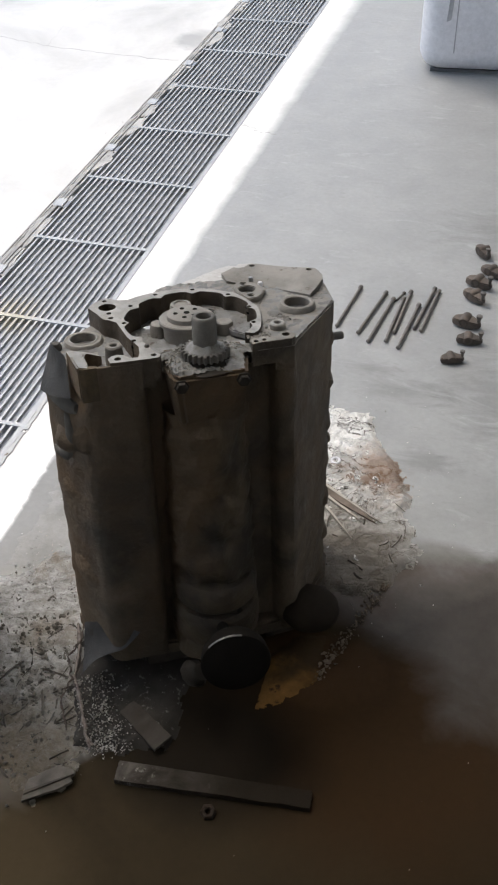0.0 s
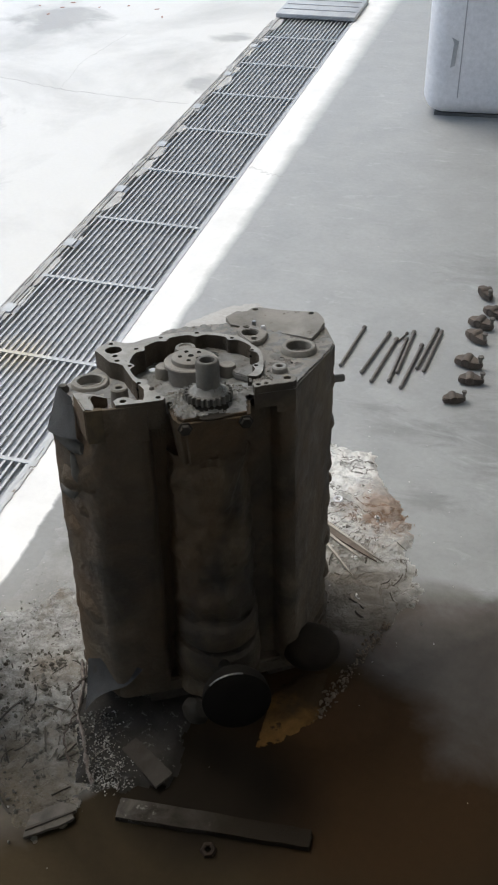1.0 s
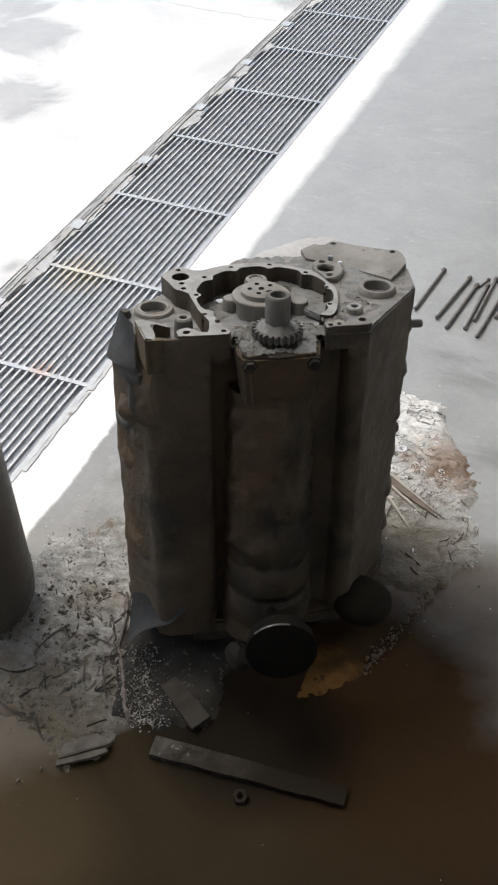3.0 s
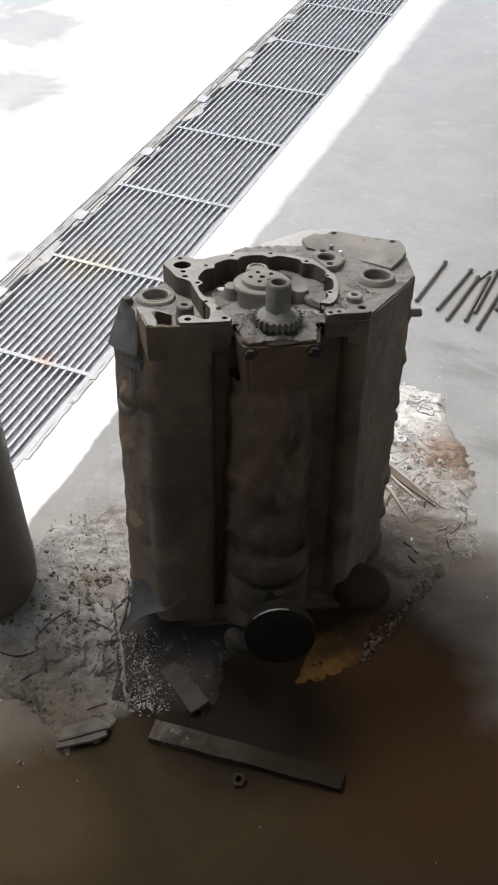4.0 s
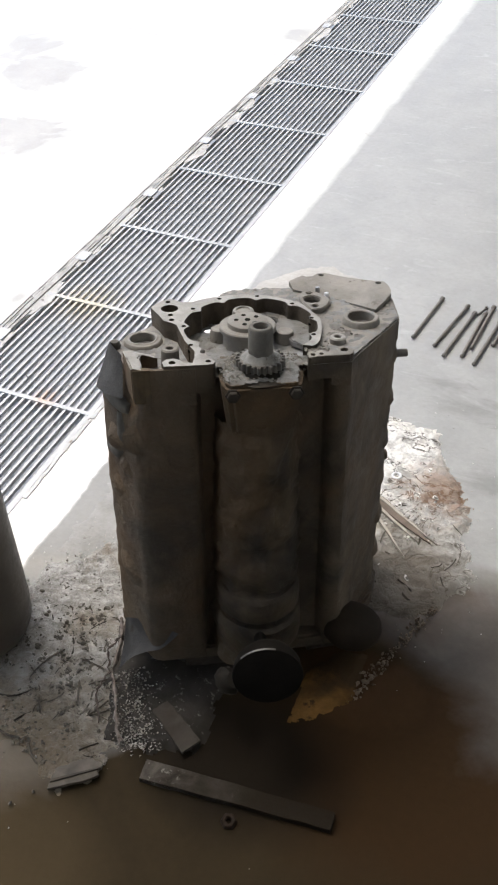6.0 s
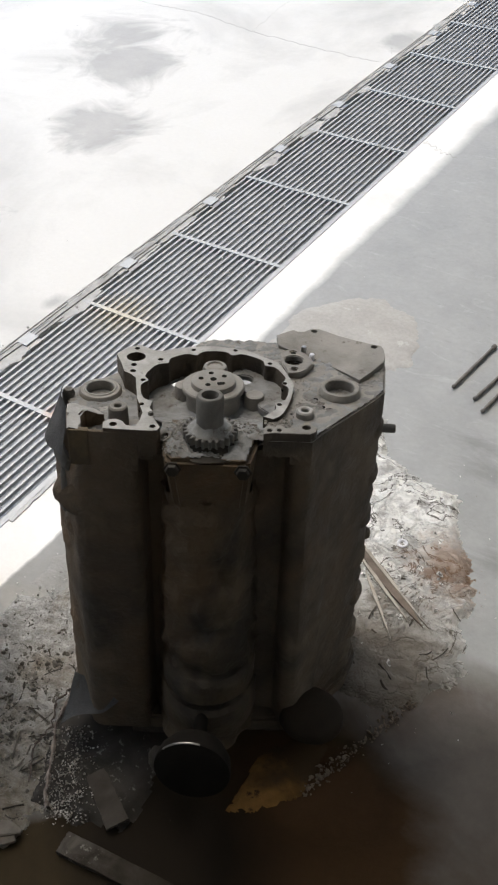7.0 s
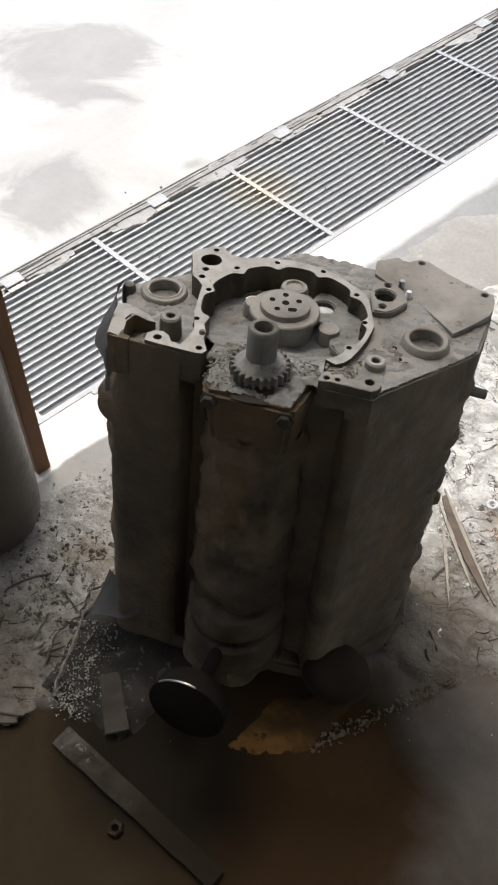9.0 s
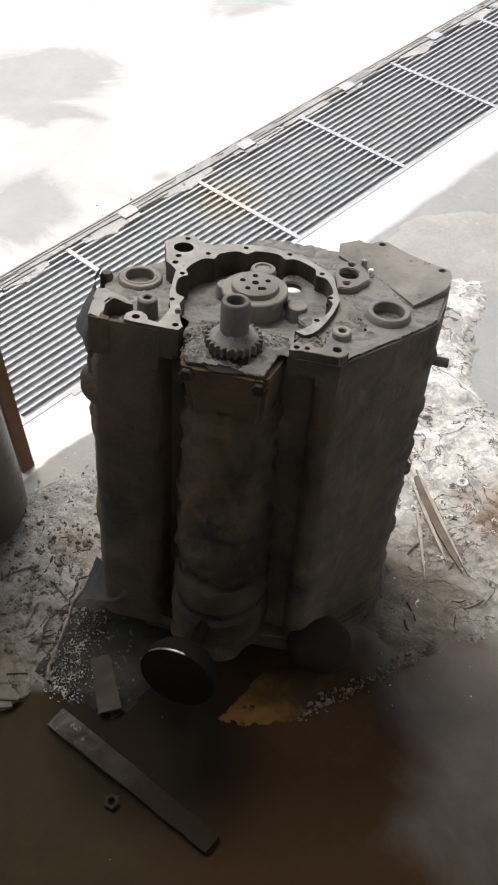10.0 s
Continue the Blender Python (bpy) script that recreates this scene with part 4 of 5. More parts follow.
            p.z -= 0.012 * math.sin(math.pi * f) * (1 - 0.5 * g) - 0.012 * math.sin(2 * math.pi * g) * f - 0.002 * noise.noise(p * 40)
            rows[-1].append(bm.verts.new(p))
    for ra, rb_ in zip(rows, rows[1:]):
        for k in range(14):
            bm.faces.new((ra[k], ra[k + 1], rb_[k + 1], rb_[k]))
    bmesh.ops.solidify(bm, geom=bm.faces[:], thickness=0.010)
    part("flange_lobe", bm, BLUESTEEL, e, "bare grey steel flared lobe", smooth=True)
    bm = lathe(bmesh.new(), [(0.06, -0.055), (0.067, -0.045), (0.067, -0.03), (0.063, -0.016), (0.054, -0.006), (0.04, 0.0), (0.02, 0.003), (0.0, 0.004)], 32, pose(0.2, 0.006, -0.616, 4, 6, 0) @ Matrix.Diagonal((0.92, 0.84, 1, 1)))
    swell(bm, 0.0015, 30)
    part("flange_lobe", bm, OILYIRON, e, "oil-black rounded lobe", smooth=True)

    # oil pickup bowl on its pipe, standing out of the crankcase mouth
    at = pose(*BOWL) @ Matrix.Scale(0.86, 4)
    bowl = part("pickup_bowl", lathe(bmesh.new(), [(0.03, -0.06), (0.06, -0.05), (0.072, -0.03), (0.076, -0.004), (0.075, 0.0), (0.07, 0.002), (0.05, 0.005), (0.02, 0.007), (0, 0.007)], 40, at), DEEPBLACK, e, "black round oil pickup bowl", smooth=True)
    # bright steel arc added in place of the highlight on the rim's upper left
    arc_glint = bmesh.new()
    rows = [[arc_glint.verts.new(at @ Vector((r * math.cos(t), r * math.sin(t), z))) for r, z in ((0.0752, 0.0019), (0.0768, 0.001), (0.0772, -0.0015))] for t in (radians(78 + 5 * k) for k in range(13))]
    for ra, rb_ in zip(rows, rows[1:]):
        for k in range(2):
            arc_glint.faces.new((ra[k], ra[k + 1], rb_[k + 1], rb_[k]))
    part("rim_highlight", arc_glint, STEEL, bowl, "bright arc standing for the highlight on the bowl's rim", smooth=True)
    part("pickup_pipe", lathe(bmesh.new(), [(0.02, 0), (0.013, 0.05), (0.012, 0.15), (0.014, 0.24)], 20, pose(BOWL[0], BOWL[1] + 0.03, BOWL[2] - 0.03, -98, 0, 0)), DEEPBLACK, e, smooth=True)
    bm = lathe(bmesh.new(), [(0.022, -0.02), (0.026, 0.0), (0.024, 0.018), (0.015, 0.028), (0.0, 0.03)], 8, pose(*BRACKET) @ Matrix.Diagonal((0.8, 1.15, 1, 1)))
    part("pickup_bracket", bm, DARKIRON, e, "bent bare steel bracket", smooth=True)

    # casting bosses and ribs down the bank sides
    for x, y, z, r, h, turn in ((-0.257, 0.062, -0.185, 0.020, 0.020, -153), (-0.246, 0.04, -0.235, 0.016, 0.009, -153), (-0.2, -0.015, -0.15, 0.02, 0.006, -93), (-0.27, 0.085, -0.31, 0.02, 0.005, -153), (-0.26, 0.066, -0.5, 0.024, 0.006, -153)):
        bm = lathe(bmesh.new(), [(r * 1.9, -0.006), (r * 1.5, h * 0.08), (r * 1.15, h * 0.35), (r * 0.8, h * 0.75), (r * 0.4, h), (0, h)], 22, pose(x, y, z, 0, 0, turn) @ pose(0, 0, 0, 0, 90, 0) @ Matrix.Diagonal((1, 1.3, 1, 1)))
        swell(bm, 0.002, 50, z)
        part("side_boss", bm, CASTING, e, smooth=True)
    # ledges and jambs of the side ports under the inlet cover, where the light catches
    for way, r in (([(-0.285, 0.114, -0.098), (-0.27, 0.084, -0.103), (-0.25, 0.042, -0.102), (-0.234, 0.01, -0.096)], 0.011),
                   ([(-0.252, 0.046, -0.12), (-0.249, 0.042, -0.16), (-0.253, 0.05, -0.195), (-0.264, 0.072, -0.222), (-0.284, 0.112, -0.23)], 0.011)):
        pts = [Vector(a).lerp(Vector(b), k / 5) for a, b in zip(way, way[1:]) for k in range(5)] + [Vector(way[-1])]
        for _ in range(3):
            pts = [pts[0]] + [0.25 * a + 0.5 * b + 0.25 * c for a, b, c in zip(pts, pts[1:], pts[2:])] + [pts[-1]]
        bm, rows = bmesh.new(), []
        for k, p in enumerate(pts):
            d = (pts[min(k + 1, len(pts) - 1)] - pts[max(k - 1, 0)]).normalized()
            n = Vector((-0.9, -0.436, 0))
            side, f = d.cross(n).normalized(), 0.35 + 0.65 * math.sin(math.pi * (k + 0.5) / len(pts)) ** 0.5
            rows.append([bm.verts.new(p + side * r * 1.5 * f * math.cos(q) + n * (r * f * math.sin(q) - 0.002)) for q in (2 * math.pi * j / 10 for j in range(10))])
        for ra, rb_ in zip(rows, rows[1:]):
            for j in range(10):
                bm.faces.new((ra[j], ra[(j + 1) % 10], rb_[(j + 1) % 10], rb_[j]))
        bm.faces.new(rows[0][::-1]), bm.faces.new(rows[-1])
        swell(bm, 0.002, 60, r)
        part("ledge", bm, GREYIRON, e, smooth=True)
    # scalloped head-bolt bosses down the edge of either bank
    for k in range(12):
        z = -0.095 - 0.048 * k
        r, h = (0.028, 0.022)[k % 2] * rng.uniform(0.9, 1.1), (0.017, 0.012)[k % 2] * rng.uniform(0.85, 1.15)
        bm = lathe(bmesh.new(), [(r, -0.03), (r, 0.0), (r * 0.94, h * 0.45), (r * 0.75, h * 0.8), (r * 0.4, h), (0, h)], 16, pose(0.270 - 0.001 * k, 0.182, z, 0, 86, -14) @ Matrix.Diagonal((0.82, 1.25, 1, 1)))
        swell(bm, 0.0025, 50, z)
        part("head_stud_boss", bm, CASTING, e, smooth=True)
    for k in range(6):
        r = rng.uniform(0.012, 0.018)
        bm = lathe(bmesh.new(), [(r * 1.5, -0.02), (r * 1.1, 0.0), (r * 0.7, rng.uniform(0.002, 0.005)), (0, 0.004)], 14, pose(-0.284, 0.13, -0.24 - 0.072 * k, 0, -90, 0))
        part("head_stud_boss", bm, CASTING, e, smooth=True)
    part("drain_stub", lathe(bmesh.new(), [(0.008, 0), (0.008, 0.046), (0.0065, 0.048), (0, 0.048)], 12, pose(0.262, 0.196, -0.104, 0, 90, 0)), GREYIRON, e, smooth=True)

    # torn inlet cover on the flank, and gasket remains beside it
    bm, rows = bmesh.new(), []
    for i in range(11):
        f = i / 10
        rows.append([])
        for j in range(11):
            g = j / 10
            p = Vector((-0.241, 0.06, -0.013)).lerp(Vector((-0.264, 0.135, -0.016)), g).lerp(Vector((-0.236, 0.006, -0.07)).lerp(Vector((-0.29, 0.102, -0.094)), g), f)
            p += Vector((0.006, 0.004, 0)) * math.sin(math.pi * f) * math.sin(math.pi * g) + Vector((-0.006, 0, 0.004)) * math.sin(math.pi * g) * (1 - f) + Vector((-0.008, -0.004, 0)) * math.sin(math.pi * g) * f + Vector((0.002, 0.002, 0)) * noise.noise(p * 35) + Vector((-0.004, -0.002, 0)) * f
            rows[-1].append(bm.verts.new(p))
    for ra, rb in zip(rows, rows[1:]):
        for j in range(10):
            bm.faces.new((ra[j], ra[j + 1], rb[j + 1], rb[j]))
    bmesh.ops.solidify(bm, geom=bm.faces[:], thickness=0.005)
    part("inlet_cover", bm, BLUESTEEL, e, "torn sheet inlet cover", smooth=True)
    part("gasket_strip", plate(bmesh.new(), ragged([(-0.22, -0.0225), (-0.19, -0.0215), (-0.19, -0.012), (-0.22, -0.012)], 3, 0.0008, 2), (), -0.068, -0.004), RUSTGASKET, e, "rusty orange gasket remains")

    # silt over the floor of the well, banked up to the crank gear and the cap
    def silt_height(x, y):
        f = max(0.0, min(1.0, (0.115 - y) / 0.085))
        z = WELL + 0.0012 + (0.0255) * f * f * (3 - 2 * f)
        d = math.hypot(x, y + 0.005)
        heap = max(0.0, 1 - abs(d - 0.05) / 0.03) * (0.35 + 0.65 * max(0.0, min(1.0, (y + 0.03) / 0.04))) * (1.0 if x < 0.01 else 0.55)
        return z + 0.013 * heap + (0.0035 + 0.004 * heap) * noise.fractal(Vector((x * 60, y * 60, 2.0)), 0.7, 2.1, 4)

    bm, grid, cell = bmesh.new(), {}, 0.003
    for i in range(88):
        for j in range(108):
            x, y = -0.132 + i * cell, -0.064 + j * cell
            far = math.hypot(x - cx, y - cy)
            ok = far < 0.1225 or (-0.082 < x < 0.095 and 0.0 < y < 0.1 and far < 0.16) or (inside((x / 0.93, y / 0.9 if y < 0 else y), capout))
            if ok and math.hypot(x + 0.078, y - 0.212) > 0.014 and math.hypot(x - 0.037, y - 0.222) > 0.027:
                z = silt_height(x, y)
                grid[i, j] = bm.verts.new((x, y, z if y > -0.045 else z - 0.006 * (-0.045 - y) / 0.015))
    for i, j in grid:
        q = [(i, j), (i + 1, j), (i + 1, j + 1), (i, j + 1)]
        if all(k in grid for k in q):
            bm.faces.new([grid[k] for k in q])
    part("silt_bank", bm, WELLSILT, e, "banked grey silt", smooth=True)

    # low drifts of dust caked on the deck, the web and the pocket
    rings_up = ((-0.205, 0.153, 0.037), (0.203, 0.151, 0.037), (0.123, 0.239, 0.018), (0.037, 0.212, 0.019), (0.146, 0.07, 0.017), (-0.155, 0.053, 0.018))
    for x0, x1, y0, y1, z, area, lift, seed in ((0.085, 0.28, 0.0, 0.3, DECK, deck, 0.0, 1), (-0.06, 0.15, 0.25, 0.33, DECK, deck, -0.1, 2), (-0.25, -0.09, -0.01, 0.2, POCKET, pocket, -0.2, 4), (0.01, 0.12, 0.1, 0.25, -0.030, web, -0.05, 5)):
        bm, grid = bmesh.new(), {}
        for i in range(int((x1 - x0) / 0.0035) + 1):
            for j in range(int((y1 - y0) / 0.0035) + 1):
                x, y = x0 + i * 0.0035, y0 + j * 0.0035
                far = math.hypot(x - cx, y - cy)
                if inside((x, y), area) and (z < -0.02 or far > 0.139) and all(math.hypot(x - p, y - q) > r for p, q, r in rings_up):
                    h = noise.fractal(Vector((x * 55, y * 55, seed * 7.0)), 0.7, 2.1, 4) - lift
                    grid[i, j] = bm.verts.new((x, y, z + max(-0.0006, 0.0034 * h)))
        for i, j in grid:
            q = [(i, j), (i + 1, j), (i + 1, j + 1), (i, j + 1)]
            if all(k in grid for k in q):
                bm.faces.new([grid[k] for k in q])
        part("dust_drift", bm, WELLSILT, e, "caked grey dust", smooth=True)

    # crumbs of dried oil round the gear and along the broken end of the rim
    dirt = bmesh.new()
    for k in range(1500):
        if k < 800:
            t, r = rng.uniform(0.3, 5.2), rng.uniform(0.043, 0.085)
            x, y = r * math.cos(t), -0.005 + r * math.sin(t)
            z, s = silt_height(x, y), rng.uniform(0.0005, 0.0024)
            if not (inside((x, y), capout) or math.hypot(x - cx, y - cy) < 0.12) or y < -0.05:
                continue
        elif k < 1150:
            t, r = rng.uniform(-0.5, 1.3), rng.gauss(0.158, 0.014)
            x, y, z, s = cx + r * math.cos(t), cy + r * math.sin(t), DECK + 0.001, rng.uniform(0.0004, 0.0014)
            if r < 0.14 or not inside((x, y), deck):
                continue
        else:
            x, y = rng.gauss(0.103, 0.014), rng.gauss(0.03, 0.016)
            z, s = DECK + 0.002, rng.uniform(0.0008, 0.0038)
            if y < 0.0 or x < 0.084:
                continue
        bmesh.ops.create_icosphere(dirt, subdivisions=1, radius=s, matrix=pose(x, y, z + s * 0.4, rng.uniform(0, 90), 0, rng.uniform(0, 90)) @ Matrix.Diagonal((1, rng.uniform(0.5, 1), rng.uniform(0.4, 0.9), 1)))
    tagged(part("oil_dirt", dirt, DUSTY, e, "crumbs of dried oil and dust"), kind="stuff")
    return e


engine_block()

# ---------------------------------------------------------------- what the block stands on and beside
def timber(name, x0, y0, x1, y1, w, h, material, label, z=0.0, roll=0.0, category="timber"):
    ang = math.degrees(math.atan2(y1 - y0, x1 - x0))
    n = math.hypot(x1 - x0, y1 - y0)
    if h > 0.03:
        bm = box(bmesh.new(), 0, n, -w / 2, w / 2, 0, h, min(w, h) * 0.12)
    else:
        shape = [(0, -w / 2), (n, -w * 0.42), (n, w * 0.42), (0, w / 2)]
        if category == "splinter":
            shape = [(0, -w * 0.15), (n * 0.3, -w * 0.5), (n * 0.75, -w * 0.3), (n, 0), (n * 0.8, w * 0.25), (n * 0.35, w * 0.5), (0, w * 0.2)]
        edge = ragged(shape, 6 if category == "splinter" else 14, min(0.0011, w * 0.1), int(x0 * 1000))
        bm = plate(bmesh.new(), edge, (), 0, h)
        for v in bm.verts:
            v.co.z += (0.0012 * noise.noise(Vector((v.co.x * 40, v.co.y * 200, x0))) if v.co.z > h * 0.5 else 0)
    return tagged(part(name, bm, material, at=pose(x0, y0, z, roll, 0, ang), smooth=True), label, category)


def soaked():
    """Grey weathered wood that turns near-black towards one end."""
    m = surface("grey wood with a dark end", (0.11, 0.098, 0.084), (0.035, 0.029, 0.023), 26, 0.6, 0.92, 0, 0.009, (0.2, 0.19, 0.17), 0.6, 45, gloss=0.08)
    n, l = m.node_tree.nodes, m.node_tree.links
    p, co = n["Principled BSDF"], n.new("ShaderNodeTexCoord").outputs["Object"]
    sep = n.new("ShaderNodeSeparateXYZ")
    l.new(co, sep.inputs[0])
    along = math_node(n, l, "ADD", sep.outputs[0], math_node(n, l, "MULTIPLY", noise_node(n, l, 14, 5, 0.6, co), 0.16))
    l.new(mixc(n, l, ramp(n, l, along, 0.1, 0.3), p.inputs["Base Color"].links[0].from_socket, (0.019, 0.0145, 0.0098)), p.inputs["Base Color"])
    return m


DARKENDED = soaked()
timber("flat_timber", 0.733, -0.842, 0.632, -0.782, 0.045, 0.007, WOOD, "flat grey wooden slat on the black board", 0.011, category="timber")
timber("wood_block", 0.62, -0.64, 0.72, -0.585, 0.07, 0.046, WOOD, "dark wooden block under the engine block's flange")
timber("wood_block", 0.84, -0.5, 0.93, -0.44, 0.07, 0.042, WOOD, "dark wooden block under the engine block's bank")
timber("plank", 0.665, -0.919, 1.045, -0.878, 0.042, 0.015, DARKENDED, "short weathered plank lying on the oily floor", category="plank")
bm = plate(bmesh.new(), ragged([(0.515, -1.03), (0.59, -0.968), (0.585, -0.944), (0.555, -0.938), (0.507, -0.985)], 6, 0.003, 13), (), 0.008, 0.016)
chip = tagged(part("wood_chip", bm, PALEWOOD), "thin split wood chip on dried sludge", "wood chip")
part("splinter", plate(bmesh.new(), [(0.512, -1.016), (0.585, -0.956), (0.587, -0.951), (0.513, -1.008)], (), 0.0162, 0.0195), TWIG, chip)


def gas_cylinder():
    prof = [(0.04, 0.012), (0.085, 0.004), (0.105, 0.012), (0.116, 0.04), (0.1195, 0.09), (0.1195, 1.2), (0.112, 1.28), (0.085, 1.35), (0.045, 1.39), (0.03, 1.4), (0.03, 1.44)]
    e = empty("gas_cylinder", pose(0.162, -0.747, 0), "scuffed black steel gas cylinder stood by the opening", "gas cylinder")
    part("body", lathe(bmesh.new(), prof, 48), CYLPAINT, e, smooth=True)
    part("cap", lathe(bmesh.new(), [(0.038, 1.42), (0.04, 1.43), (0.04, 1.52), (0.03, 1.56), (0.0, 1.565)], 24), CYLPAINT, e, smooth=True)
    return e


gas_cylinder()
tagged(part("door_board", box(bmesh.new(), 0.036, 0.134, -0.60, -0.565, 0, 2.1, 0.003), BROWNBOARD), "brown stained board stood upright at the opening", "board")


def rod(x0, y0, x1, y1):
    n = math.hypot(x1 - x0, y1 - y0)
    bm = bmesh.new()
    lathe(bm, [(0.002, -0.006), (0.0058, -0.003), (0.0066, 0.002), (0.0045, 0.008), (0.0045, 0.012), (0.0054, 0.016), (0.0054, n - 0.014), (0.0078, n - 0.011), (0.0078, n - 0.001), (0.006, n), (0.0045, n - 0.003), (0, n - 0.003)], 16)
    ang = math.degrees(math.atan2(y1 - y0, x1 - x0))
    return tagged(part("push_rod", bm, RODSTEEL, at=pose(x0, y0, 0.0072, 0, 90, ang), smooth=True), "oily dark steel push rod laid out on the floor", "push rod", "push rods laid in a row")


for r in ((0.753, 0.685, 0.783, 0.926), (0.825, 0.665, 0.870, 0.912), (0.864, 0.625, 0.900, 0.881), (0.916, 0.641, 0.931, 0.889),
          (0.933, 0.693, 0.948, 0.936), (0.958, 0.615, 0.985, 0.865), (0.990, 0.730, 1.021, 0.973), (1.013, 0.720, 1.036, 0.962)):
    rod(*r)
tagged(part("loose_bolt", lathe(bmesh.new(), [(0.003, 0), (0.003, 0.05), (0.006, 0.051), (0.006, 0.056)], 8, pose(0.908, 0.875, 0.004, 0, 90, 70)), RODSTEEL), "thin dark bolt lying among the push rods", "bolt")


def rocker_arm(x, y, turn, size=1.0):
    e = empty("rocker_arm", pose(x, y, 0.0, 0, 0, turn) @ Matrix.Scale(size, 4), "rusty brown rocker arm lying on the floor", "rocker arm", "rocker arms laid in a row")
    bm = bmesh.new()
    plate(bm, [(-0.036, -0.008), (-0.03, -0.014), (-0.012, -0.017), (0.012, -0.018), (0.034, -0.012), (0.042, -0.002), (0.036, 0.009), (0.012, 0.017), (-0.014, 0.017), (-0.033, 0.009)], (), 0.0, 0.026)
    for v in bm.verts:
        f = abs(v.co.x) / 0.04
        v.co.z = 0.006 * f + (v.co.z * (1.0 - 0.5 * f * f))
    bmesh.ops.bevel(bm, geom=[ed for ed in bm.edges if len(ed.link_faces) == 2 and ed.calc_face_angle(0) > 0.6], offset=0.003, segments=2, affect="EDGES")
    part("arm", bm, RUSTCAP, e, smooth=True)
    part("hub", lathe(bmesh.new(), [(0.008, -0.019), (0.0125, -0.019), (0.0135, -0.017), (0.0135, 0.017), (0.0125, 0.019), (0.008, 0.019), (0.008, -0.019)], 20, pose(-0.002, 0, 0.018, 90, 0, 0), cap=False), RUSTCAP, e, smooth=True)
    part("screw", lathe(bmesh.new(), [(0.005, 0), (0.005, 0.03), (0.008, 0.031), (0.008, 0.037), (0, 0.038)], 8, pose(0.033, -0.001, 0.004)), RODSTEEL, e)
    return e


for x, y, t, s in ((1.122, 0.59, 20, 0.95), (1.16, 0.70, 5, 1.05), (1.142, 0.79, -12, 1.2), (1.15, 0.945, -40, 1.15), (1.155, 1.03, -20, 1.2), (1.19, 1.11, -35, 1.1), (1.15, 1.235, -60, 1.1)):
    rocker_arm(x, y, t, s)

crust = crusty("dried_crust", [(0.52, 0.3), (0.44, 0.48), (0.42, 0.62), (0.5, 0.7), (0.56, 0.6), (0.61, 0.5), (0.66, 0.44), (0.71, 0.33), (0.83, 0.295), (0.94, 0.285), (0.975, 0.19), (1.035, 0.11), (1.072, 0.041), (1.112, -0.035), (1.088, -0.06), (1.127, -0.16), (1.155, -0.195), (1.109, -0.278), (1.055, -0.36), (0.94, -0.36), (0.8, -0.3), (0.66, -0.1), (0.66, 0.12)],
       0.016, CRUST, 3, 0.0065, "cracked whitish crust with rusty stains on the floor", "dried crust")
crusty("sludge_sheet", [(0.17, -0.55), (0.3, -0.36), (0.44, -0.42), (0.53, -0.6), (0.58, -0.8), (0.61, -0.9), (0.605, -0.97), (0.54, -1.03), (0.43, -1.0), (0.3, -0.98), (0.2, -0.93), (0.17, -0.75)],
       0.011, SLUDGE, 8, 0.0045, "crumbly dried sludge trodden onto the floor", "dried sludge", 1.0, "", 0.06, 0.02, 34)
MUD = surface("dry grey mud film", (0.31, 0.304, 0.29), (0.22, 0.213, 0.2), 9, 0.6, 0.85, 0, 0.006, (0.1, 0.092, 0.08), 0.6, 20)
crusty("mud_film", [(0.2, -0.5), (0.19, -0.3), (0.22, -0.16), (0.32, -0.04), (0.45, -0.08), (0.54, -0.25), (0.5, -0.42), (0.46, -0.58), (0.34, -0.48)],
       0.004, MUD, 18, 0.006, "thin film of dried grey mud on the floor", "dried mud", 0.8, "", 0.05, 0.03, 20)
SPILL = surface("dried tan spill", (0.41, 0.393, 0.368), (0.34, 0.325, 0.303), 7, 0.7, 0.9, 0, 0.004, (0.42, 0.405, 0.38), 0.6, 12)
crusty("dried_spill", [(0.2, 0.5), (0.185, 0.62), (0.18, 0.78), (0.26, 0.93), (0.38, 0.99), (0.5, 0.95), (0.565, 0.87), (0.6, 0.73), (0.55, 0.64), (0.6, 0.52), (0.64, 0.38), (0.5, 0.3), (0.35, 0.36)],
       0.003, SPILL, 27, 0.007, "thin dried tan spill with a ragged rim on the floor", "dried spill", 0.5, "structure", 0.03, 0.012, 22)
# the board's black also holds the shade below the flange lobe
crusty("old_board", [(0.455, -0.6), (0.485, -0.75), (0.565, -0.885), (0.66, -0.875), (0.735, -0.835), (0.74, -0.6), (0.6, -0.5)],
       0.012, SHADEDBOARD, 5, 0.008, "oily board with flaking white crust, blackened for the flange's shade", "board", 0.35)
crusty("cardboard_sheet", [(0.888, -0.708), (0.886, -0.66), (0.88, -0.58), (0.93, -0.5), (0.985, -0.49), (0.99, -0.55), (0.99, -0.61), (0.972, -0.635), (0.93, -0.68)],
       0.012, CARD, 9, 0.005, "torn oily yellow cardboard under the engine block, its shade painted in", "cardboard", 0.35, "", 0.02, 0.004, 14)
NUTRUST = surface("oily brown rust", (0.045, 0.032, 0.024), (0.022, 0.017, 0.013), 60, 0.7, 0.9, 0, 0.006, gloss=0.06)
tagged(part("nut", lathe(bmesh.new(), [(0.006, 0), (0.019, 0), (0.0185, 0.012), (0.015, 0.016), (0.009, 0.0155), (0.006, 0.009)], 6, pose(0.862, -0.948, -0.003, 4, 0, 20) @ Matrix.Scale(0.85, 4), cap=False), NUTRUST, smooth=True), "brown rusty hexagonal nut on the oily floor", "nut")

